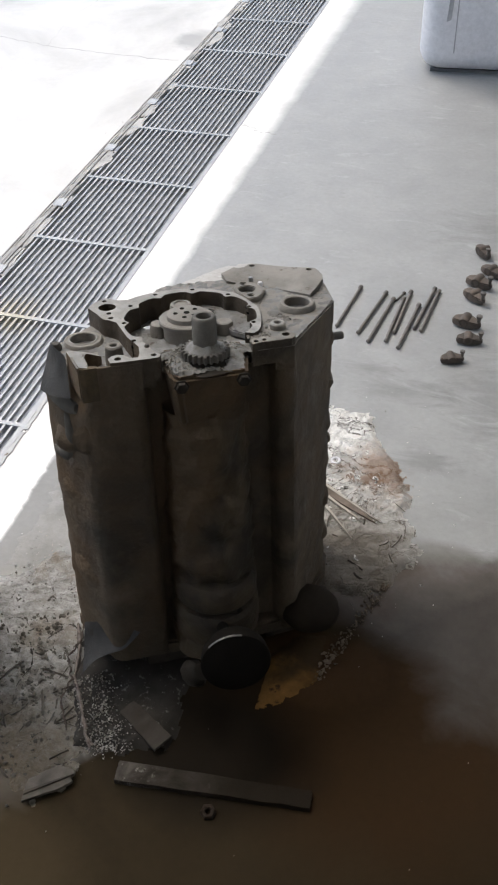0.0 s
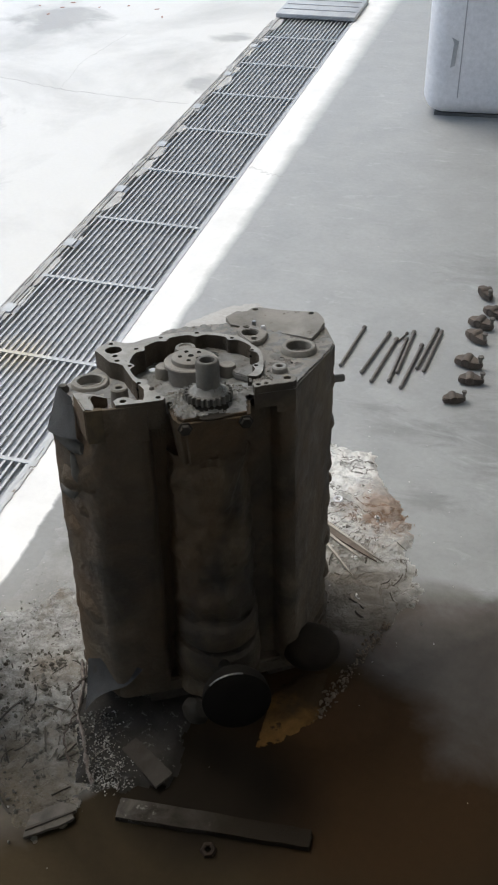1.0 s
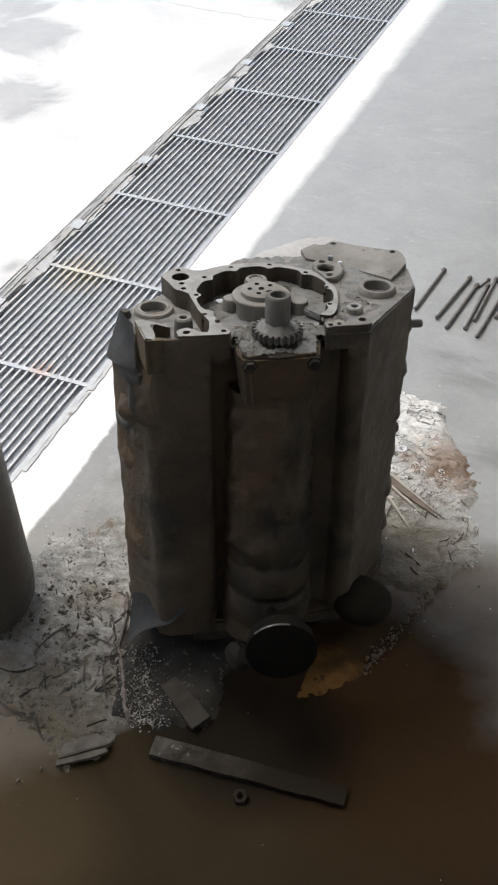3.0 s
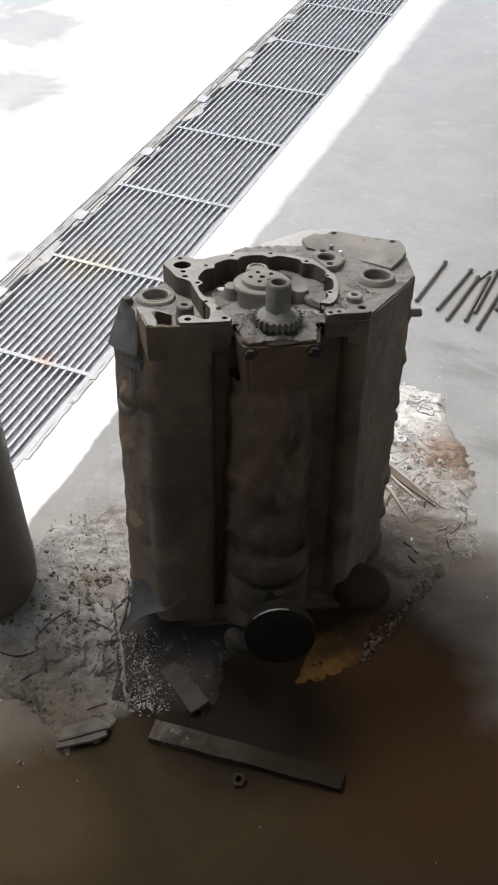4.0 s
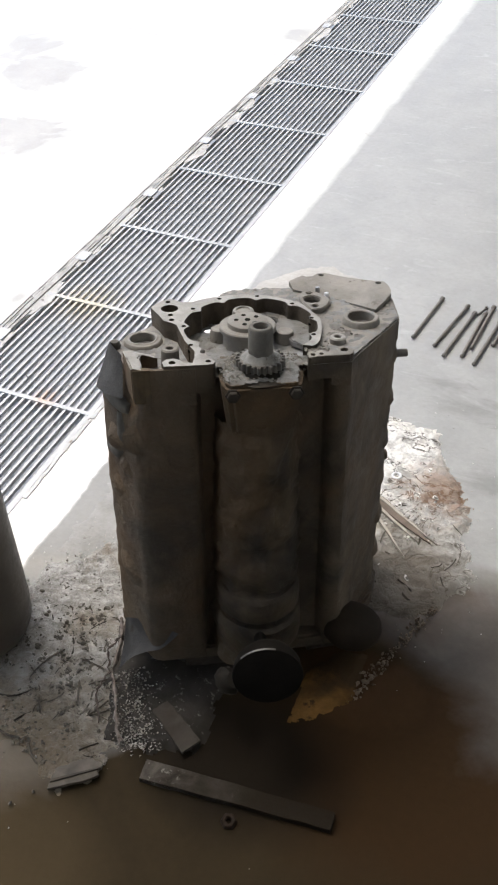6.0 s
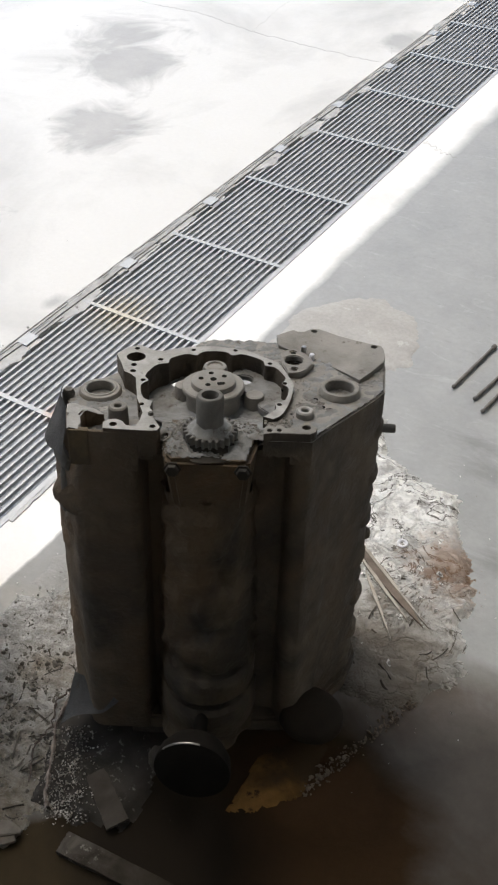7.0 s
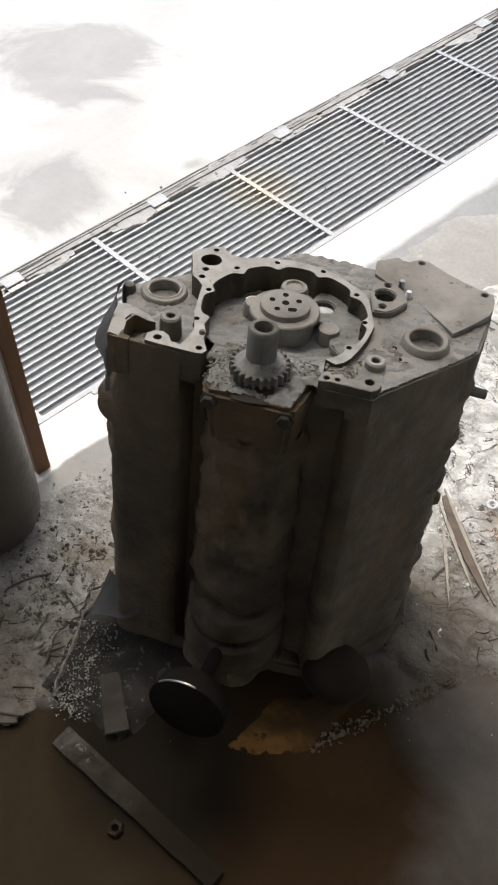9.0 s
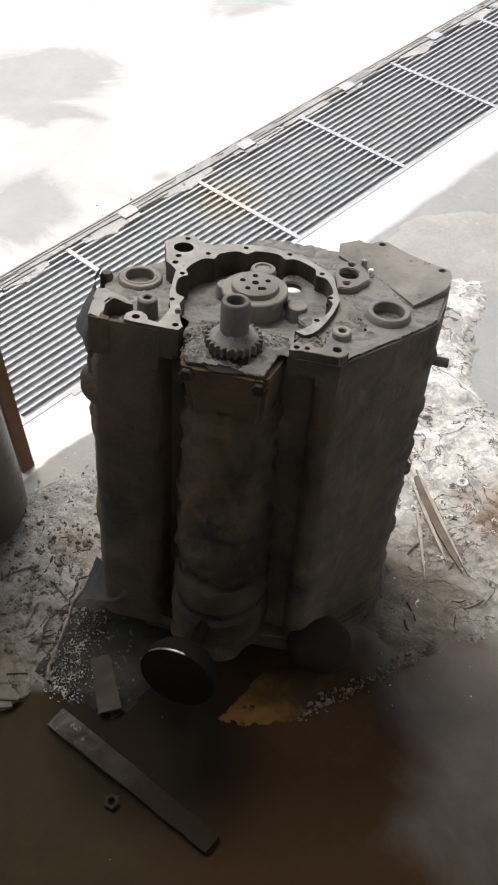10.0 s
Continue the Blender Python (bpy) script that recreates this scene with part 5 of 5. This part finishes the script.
BARK = surface("brown split wood", (0.19, 0.15, 0.12), (0.11, 0.085, 0.066), 30, 0.8, 0.9, 0, 0.003)
DRYWOOD = surface("bleached split wood", (0.5, 0.46, 0.4), (0.34, 0.3, 0.25), 30, 0.8, 0.9, 0, 0.003)
# long splinters on the crust
for x0, y0, x1, y1, w in ((0.80, 0.002, 1.03, -0.138, 0.03), (0.79, 0.018, 1.045, -0.138, 0.008), (0.81, -0.022, 1.0, -0.145, 0.008), (0.85, -0.06, 0.985, -0.205, 0.007)):
    timber("splinter", x0, y0, x1, y1, w, 0.005 if w > 0.02 else 0.007, BARK if w > 0.02 else DRYWOOD, "brown wood splinter on the white crust" if w > 0.02 else "long pale wood splinter on the crust", 0.013, category="splinter")


tagged(part("washer", lathe(bmesh.new(), [(0.006, 0.0), (0.0135, 0.0), (0.0135, 0.003), (0.0115, 0.0048), (0.008, 0.0044), (0.006, 0.002), (0.006, 0.0)], 24, pose(0.886, 0.062, 0.0125, 4, -3, 0), cap=False), PLASTIC, smooth=True), "small pale ring washer lying on the white crust", "washer")

# flakes that have lifted off the crust
rng = random.Random(19)
for k in range(70):
    x, y = rng.uniform(0.82, 1.05), rng.uniform(-0.3, 0.26)
    if x > 1.05 - 0.45 * max(0, y + 0.05):
        continue
    r, t = rng.uniform(0.004, 0.015), rng.uniform(0, 6.28)
    shape = [(r * rng.uniform(0.5, 1.1) * math.cos(q), 0.7 * r * rng.uniform(0.5, 1.1) * math.sin(q)) for q in (6.28 * j / 9 for j in range(9))]
    part("flake", plate(bmesh.new(), shape, (), 0, rng.uniform(0.0015, 0.004)), CRUST, crust, at=pose(x, y, 0.008 + rng.uniform(0, 0.004), rng.uniform(-14, 14), rng.uniform(-14, 14), math.degrees(t)))


CLOD = surface("dark damp clods", (0.16, 0.145, 0.12), (0.08, 0.068, 0.053), 30, 0.6, 0.85, 0, 0.003)


def twigs():
    rng = random.Random(12)
    for k in range(62):
        if k < 48:
            x, y = rng.uniform(0.28, 0.6), rng.uniform(-0.98, -0.6)
            if y < -0.8 and x < 0.3:
                continue
        else:
            x, y = rng.uniform(0.86, 1.1), rng.uniform(-0.35, 0.02)
        n, t = rng.uniform(0.02, 0.12 if y < -0.75 else 0.05), rng.uniform(0, math.pi)
        bm, r = bmesh.new(), rng.uniform(0.001, 0.003)
        bend, rings = rng.uniform(-0.45, 0.45), []
        for i in range(6):
            f = i / 5 - 0.5
            rings.append([bm.verts.new((n * f, bend * n * (0.25 - f * f) * 4 * 0.5 + r * math.cos(q), r * (1.1 - 0.4 * abs(f)) * math.sin(q))) for q in (0, 2.1, 4.2)])
        for a, b in zip(rings, rings[1:]):
            for q in range(3):
                bm.faces.new((a[q], a[(q + 1) % 3], b[(q + 1) % 3], b[q]))
        bm.faces.new(rings[0]), bm.faces.new(rings[-1])
        tagged(part("twig", bm, TWIG, at=pose(x, y, 0.007 if k < 48 else 0.013, rng.uniform(-20, 20), rng.uniform(-3, 3), math.degrees(t))), "dry broken twig in the sludge", "twig", "twigs in the sludge")


twigs()


def crumbs(name, n, area, sizes, material, seed, label):
    """Chips and grit strewn over a stretch of floor."""
    rng, bm = random.Random(seed), bmesh.new()
    for _ in range(n):
        x, y, z = area(rng)
        s = rng.uniform(*sizes) * rng.uniform(0.4, 1)
        bmesh.ops.create_icosphere(bm, subdivisions=1, radius=s, matrix=pose(x, y, z + s * 0.25, rng.uniform(0, 180), rng.uniform(0, 180), rng.uniform(0, 180)) @ Matrix.Diagonal((1, rng.uniform(0.4, 0.9), rng.uniform(0.3, 0.6), 1)))
    return tagged(part(name, bm, material), label, "grit", kind="stuff")


crumbs("mud_clods", 520, lambda r: (r.gauss(0.39, 0.08), r.gauss(-0.72, 0.12), 0.003), (0.003, 0.011), CLOD, 3, "flat clods of dark mud")
crumbs("sludge_grit", 2200, lambda r: (r.gauss(0.42, 0.085), max(-0.97 + r.uniform(0, 0.05), r.gauss(-0.74, 0.13)), 0.003), (0.001, 0.006), CLOD, 2, "crumbs and chips of dried sludge")
crumbs("pale_grit", 320, lambda r: (r.gauss(0.4, 0.1), r.gauss(-0.66, 0.16), 0.003), (0.001, 0.0045), CRUST, 21, "pale chips and grit on the floor")
crumbs("crust_grit", 260, lambda r: (r.gauss(0.98, 0.1), r.gauss(-0.1, 0.17), 0.006), (0.001, 0.005), CRUST, 6, "pale crumbs of dried crust")
crumbs("floor_grit", 90, lambda r: (r.uniform(0.2, 1.6), r.uniform(-1.1, 3.5), 0.0), (0.001, 0.004), SLUDGE, 7, "scattered grit on the floor")
crumbs("grate_litter", 130, lambda r: (r.uniform(-0.46, 0.0), r.uniform(-0.3, 4.2), -0.002), (0.003, 0.009), CRUST, 17, "pale litter caught on the grates")

# ---------------------------------------------------------------- drain fittings and the far tank
RUSTEDGE = surface("silted grey angle iron", (0.42, 0.41, 0.39), (0.25, 0.24, 0.225), 16, 0.7, 0.9, 0, 0.003)
SILT = surface("grey silt on the bars", (0.5, 0.49, 0.47), (0.36, 0.35, 0.33), 9, 0.85, 0.95, 0, 0.004, (0.14, 0.13, 0.12), 0.6, 30)
rng = random.Random(77)
for k in range(-2, 16):
    y0 = 0.1 + 0.29 * k + rng.uniform(-0.06, 0.06)
    n = rng.uniform(0.08, 0.25)
    bm = plate(bmesh.new(), ragged([(-0.468, y0), (-0.452 + rng.uniform(0, 0.014), y0), (-0.448 + rng.uniform(0, 0.04), y0 + n * 0.5), (-0.44, y0 + n), (-0.468, y0 + n)], 9, 0.004, 40 + k), (), -0.012, -0.0015)
    tagged(part("silt_patch", bm, SILT), "grey silt caked over the grate's edge bars", "silt", "silt patches on the grates")


def tab(y):
    e = empty("grate_clip", pose(-0.455, y, 0), "bent steel clip holding the drain grate", "grate clip", "grate clips")
    part("plate", box(bmesh.new(), -0.028, 0.012, -0.03, 0.028, -0.002, 0.004, 0.0015), GALV, e)
    part("arm", box(bmesh.new(), -0.004, 0.006, 0.03, 0.15, -0.002, 0.002, 0.001), RUSTEDGE, e)
    part("arm", box(bmesh.new(), -0.022, -0.014, 0.03, 0.11, -0.002, 0.003, 0.001), GALV, e)
    part("lip", box(bmesh.new(), 0.005, 0.03, -0.032, 0.024, -0.012, -0.001, 0.0015), STEEL, e)
    return e


clip = tab(0.24)
for k in range(-2, 8):
    if k:
        copy_thing(clip, pose(-0.455, 0.24 + 0.507 * k, 0))
bm = plate(bmesh.new(), ragged([(-0.476, DRAIN_Y0), (-0.462, DRAIN_Y0), (-0.462, DRAIN_Y1), (-0.476, DRAIN_Y1)], 60, 0.003, 31), (), -0.02, 0.003)
tagged(part("trim_west", bm, RUSTEDGE), "rusty angle-iron edge of the drain", "drain edge", kind="structure")
tagged(part("trim_east", box(bmesh.new(), 0.001, 0.011, DRAIN_Y0, DRAIN_Y1, -0.03, 0.0015), GALV), "angle-iron edge of the drain", "drain edge", kind="structure")

bm = box(bmesh.new(), -0.49, 0.02, 4.36, 4.80, 0.004, 0.030, 0.004)
cover = tagged(part("cover_plate", bm, GALV, smooth=True), "pale folded sheet plate laid over the drain grate", "cover plate")
for y in (4.47, 4.58, 4.69):
    part("fold", box(bmesh.new(), -0.47, 0.0, y - 0.004, y + 0.004, 0.0305, 0.034, 0.001), GALV, cover)


PALESEAM = surface("dull grey tape", (0.42, 0.42, 0.43), (0.3, 0.3, 0.31), 20, 0.6)


def tank():
    e = empty("plastic_tank", pose(1.10, 3.22, 0, 0, 0, 5), "dull white rounded plastic tank standing on the floor", "tank")
    bm = box(bmesh.new(), -0.46, 0.46, -0.33, 0.33, 0.012, 1.1)
    bmesh.ops.bevel(bm, geom=bm.edges[:], offset=0.095, segments=7, affect="EDGES", profile=0.5)
    part("body", bm, PLASTIC, e, smooth=True)
    part("seam", box(bmesh.new(), -0.30, -0.295, -0.3315, -0.328, 0.11, 1.0, 0.0015), PALESEAM, e)
    part("patch", plate(bmesh.new(), [(-0.345, 0.25), (-0.325, 0.26), (-0.318, 0.37), (-0.35, 0.385), (-0.338, 0.36)], (), -0.003, 0.003, pose(0, -0.3305, 0, 90, 0, 0)), PALESEAM, e)
    part("foot", box(bmesh.new(), -0.40, 0.40, -0.27, 0.27, 0.0, 0.014), SEAM, e)
    return e


tank()


def cord():
    """A rust-brown cord that lies along the edge of the black board."""
    bm, rings, rng = bmesh.new(), [], random.Random(5)
    way = [Vector(p) for p in ((0.452, -0.585, 0.02), (0.47, -0.64, 0.016), (0.463, -0.70, 0.014), (0.492, -0.75, 0.014), (0.49, -0.80, 0.013), (0.535, -0.87, 0.010))]
    pts = []
    for a, b in zip(way, way[1:]):
        pts += [a.lerp(b, k / 8) + Vector((rng.uniform(-0.003, 0.003), rng.uniform(-0.002, 0.002), rng.uniform(-0.001, 0.002))) for k in range(8)]
    for i, p in enumerate(pts):
        d = (pts[min(i + 1, len(pts) - 1)] - pts[max(i - 1, 0)]).normalized()
        sx = d.cross(Vector((0, 0, 1))).normalized()
        r = 0.002 + 0.0007 * math.sin(i * 1.9)
        rings.append([bm.verts.new(p + sx * r * math.cos(q) + Vector((0, 0, 1)) * r * math.sin(q)) for q in (k * math.pi / 4 for k in range(8))])
    for a, b in zip(rings, rings[1:]):
        for q in range(8):
            bm.faces.new((a[q], a[(q + 1) % 8], b[(q + 1) % 8], b[q]))
    bm.faces.new(rings[0]), bm.faces.new(rings[-1])
    return tagged(part("cord", bm, CORD, smooth=True), "rust-brown frayed cord beside the black board", "cord")


CORD = surface("rusty cord", (0.05, 0.034, 0.026), (0.09, 0.068, 0.055), 50, 0.85, 0.95, 0, 0.002)
cord()
RUBBLE = surface("brown oily rubble", (0.26, 0.2, 0.145), (0.12, 0.088, 0.06), 30, 0.7, 0.9, 0, 0.002, random_tone=0.3)
crumbs("rust_chips", 260, lambda r: (lambda f: (1.09 - 0.1 * f + r.gauss(0, 0.008), -0.3 - 0.3 * f + r.gauss(0, 0.011), 0.001))(r.random()), (0.002, 0.008), RUBBLE, 61, "brown chips of dried crust in a line on the floor")
crumbs("board_flakes", 420, lambda r: (lambda a, b: (0.535 + 0.09 * a + 0.02 * b, -0.72 - 0.16 * a + 0.012 * b, 0.011))(r.random(), r.gauss(0, 1)), (0.001, 0.005), SLUDGE, 62, "white flakes on the black board")


# rust-flecked remains of the drain frame, and dirt along its outer edge
FRAME = surface("pale rusty frame steel", (0.5, 0.5, 0.49), (0.4, 0.395, 0.38), 14, 0.6, 0.85, 0.2, 0.003, (0.16, 0.13, 0.1), 0.6, 30)
for y0, y1, seed in ((-0.36, -0.03, 3), (-0.02, 0.26, 4), (0.3, 0.36, 6)):
    bm = plate(bmesh.new(), ragged([(0.012, y0), (0.024, y0), (0.02, (y0 + y1) / 2), (0.023, y1), (0.012, y1)], 8, 0.003, seed), (), -0.01, 0.003)
    tagged(part("frame_strip", bm, FRAME), "pale rusty strip of the drain frame", "drain frame", "strips of the drain frame")
rng = random.Random(23)
for k in range(30):
    y, n, w = rng.uniform(-0.9, 4.4), rng.uniform(0.05, 0.2), rng.uniform(0.008, 0.03)
    bm = plate(bmesh.new(), ragged([(-0.476 - w, y), (-0.474, y - n * 0.4), (-0.47, y + n * 0.6), (-0.476 - w * 0.6, y + n * 0.4)], 6, 0.005, 100 + k), (), -0.002, 0.002 + 0.00005 * k)
    tagged(part("edge_silt", bm, SILT), "grey silt along the drain's broken edge", "silt", "silt along the drain")
crumbs("edge_grit", 140, lambda r: (-0.475 - abs(r.gauss(0, 0.03)), r.uniform(-0.9, 4.4), 0.0), (0.001, 0.006), SLUDGE, 71, "grey grit along the edge of the drain")

FLAKE = surface("dirty white flakes", (0.46, 0.44, 0.41), (0.16, 0.148, 0.13), 60, 0.85, 0.95, 0, 0.003)


def white_flakes():
    """Thin curled flakes of white crust strewn along the black board."""
    rng, bm = random.Random(15), bmesh.new()
    for _ in range(520):
        f, g = rng.random() ** 0.8, rng.gauss(0, 0.8)
        x, y = 0.54 + 0.11 * f + 0.022 * g, -0.785 - 0.105 * f + 0.016 * g + rng.gauss(0, 0.004)
        if noise.noise(Vector((x * 70, y * 70, 4))) < -0.05:
            continue
        r, turn = rng.uniform(0.001, 0.0045) * rng.uniform(0.5, 1), rng.uniform(0, 360)
        shape = [(r * rng.uniform(0.5, 1.1) * math.cos(q), 0.45 * r * rng.uniform(0.3, 1.2) * math.sin(q)) for q in (6.28 * k / 6 for k in range(6))]
        at = pose(x, y, 0.0125 + rng.uniform(0, 0.003), rng.uniform(-25, 25), rng.uniform(-25, 25), turn)
        top = [bm.verts.new(at @ Vector((px, py, 0.0012))) for px, py in shape]
        low = [bm.verts.new(at @ Vector((px, py, 0))) for px, py in shape]
        bm.faces.new(top), bm.faces.new(low[::-1])
        for k in range(6):
            bm.faces.new((low[k], low[(k + 1) % 6], top[(k + 1) % 6], top[k]))
    return tagged(part("white_flakes", bm, FLAKE), "flaking white crust along the black board's edge", "white crust", kind="stuff")


white_flakes()


def torn_strip():
    """A pale torn edge that runs along the black board, higher than the mud beside it."""
    way = [(0.445, -0.61), (0.468, -0.652), (0.482, -0.694), (0.496, -0.745), (0.514, -0.768), (0.542, -0.81), (0.577, -0.868), (0.6, -0.885)]
    bm, rows = bmesh.new(), []
    for (xa, ya), (xb, yb) in zip(way, way[1:]):
        d = Vector((xb - xa, yb - ya, 0)).normalized()
        side = Vector((-d.y, d.x, 0))
        for k in range(10):
            p = Vector((xa + (xb - xa) * k / 10, ya + (yb - ya) * k / 10, 0)) + side * 0.003 * noise.noise(Vector((xa * 90 + k, ya * 70, 1)))
            w = 0.0042 + 0.004 * noise.noise(Vector((p.x * 60, p.y * 60, 5)))
            h = 0.017 + 0.004 * noise.noise(Vector((p.x * 90, p.y * 90, 9)))
            rows.append([bm.verts.new(p + side * w * f + Vector((0, 0, z))) for f, z in ((-1.1, 0.0), (-0.9, h * 0.75), (-0.3, h), (0.4, h * 0.95), (1.0, h * 0.6), (1.2, 0.0))])
    for ra, rb in zip(rows, rows[1:]):
        for k in range(5):
            bm.faces.new((ra[k], ra[k + 1], rb[k + 1], rb[k]))
    return tagged(part("torn_strip", bm, TORN, smooth=True), "pale torn strip of felt along the black board", "torn strip")


TORN = surface("dirty pinkish felt", (0.27, 0.23, 0.205), (0.12, 0.095, 0.08), 40, 0.85, 0.95, 0, 0.004, (0.07, 0.05, 0.04), 0.58, 60)
torn_strip()
for x in (-0.4815, -0.4925):
    bm = plate(bmesh.new(), ragged([(x - 0.004, DRAIN_Y0), (x, DRAIN_Y0), (x, 4.3), (x - 0.004, 4.3)], 70, 0.0015, int(-x * 1e4)), (), -0.002, 0.0035)
    tagged(part("trim_west", bm, RUSTEDGE), "rusty rib of the drain's angle-iron edge", "drain edge", kind="structure")

crumbs("mud_lumps", 320, lambda r: (r.gauss(0.30, 0.05), r.gauss(-0.62, 0.09), 0.001), (0.001, 0.006), SLUDGE, 81, "lumps of dark mud beside the gas cylinder")
crumbs("wet_grit", 500, lambda r: (r.uniform(0.22, 0.5), r.uniform(-0.62, 0.0), 0.001), (0.001, 0.0055), SLUDGE, 82, "fine grit on the shop floor")


# cracks in the yard concrete and wind-blown litter
CRACK = surface("dirt-filled crack", (0.28, 0.27, 0.25), (0.38, 0.365, 0.345), 20, 0.9)


def crack(way, width, seed):
    rng, left, right = random.Random(seed), [], []
    pts = []
    for (x0, y0), (x1, y1) in zip(way, way[1:]):
        pts += [(x0 + (x1 - x0) * k / 14 + rng.uniform(-0.01, 0.01), y0 + (y1 - y0) * k / 14 + rng.uniform(-0.012, 0.012)) for k in range(14)]
    for x, y in pts:
        w = width * rng.uniform(0.3, 1.0)
        left.append((x, y - w))
        right.append((x, y + w))
    return tagged(part("crack", plate(bmesh.new(), left + right[::-1], (), -0.002, 0.0006), CRACK), "thin dirt-filled crack in the concrete", "crack", kind="structure")


crack([(-2.6, 3.02), (-1.99, 2.965), (-1.66, 2.96), (-1.28, 2.855), (-0.82, 2.81), (-0.5, 2.80)], 0.002, 1)
crack([(0.02, 2.11), (0.12, 2.06), (0.2, 2.03)], 0.002, 2)
crack([(-1.28, 2.855), (-1.36, 3.3), (-1.3, 3.9)], 0.0015, 3)
REDLEAF = surface("dry red-brown leaf", (0.34, 0.11, 0.06), (0.2, 0.1, 0.05), 30, 0.8, random_tone=0.4)
rng = random.Random(55)
for k in range(12):
    r = rng.uniform(0.010, 0.022)
    shape = [(r * math.cos(q) * rng.uniform(0.8, 1.1), r * 0.5 * math.sin(q) * rng.uniform(0.7, 1.1)) for q in (6.28 * j / 8 for j in range(8))]
    tagged(part("dry_leaf", plate(bmesh.new(), shape, (), 0, 0.002), REDLEAF, at=pose(rng.uniform(-2.6, -1.2), rng.uniform(4.15, 4.5), 0.0005, rng.uniform(-4, 4), 0, rng.uniform(0, 360))), "small dry red-brown leaf on the yard", "leaf", "leaves on the yard")
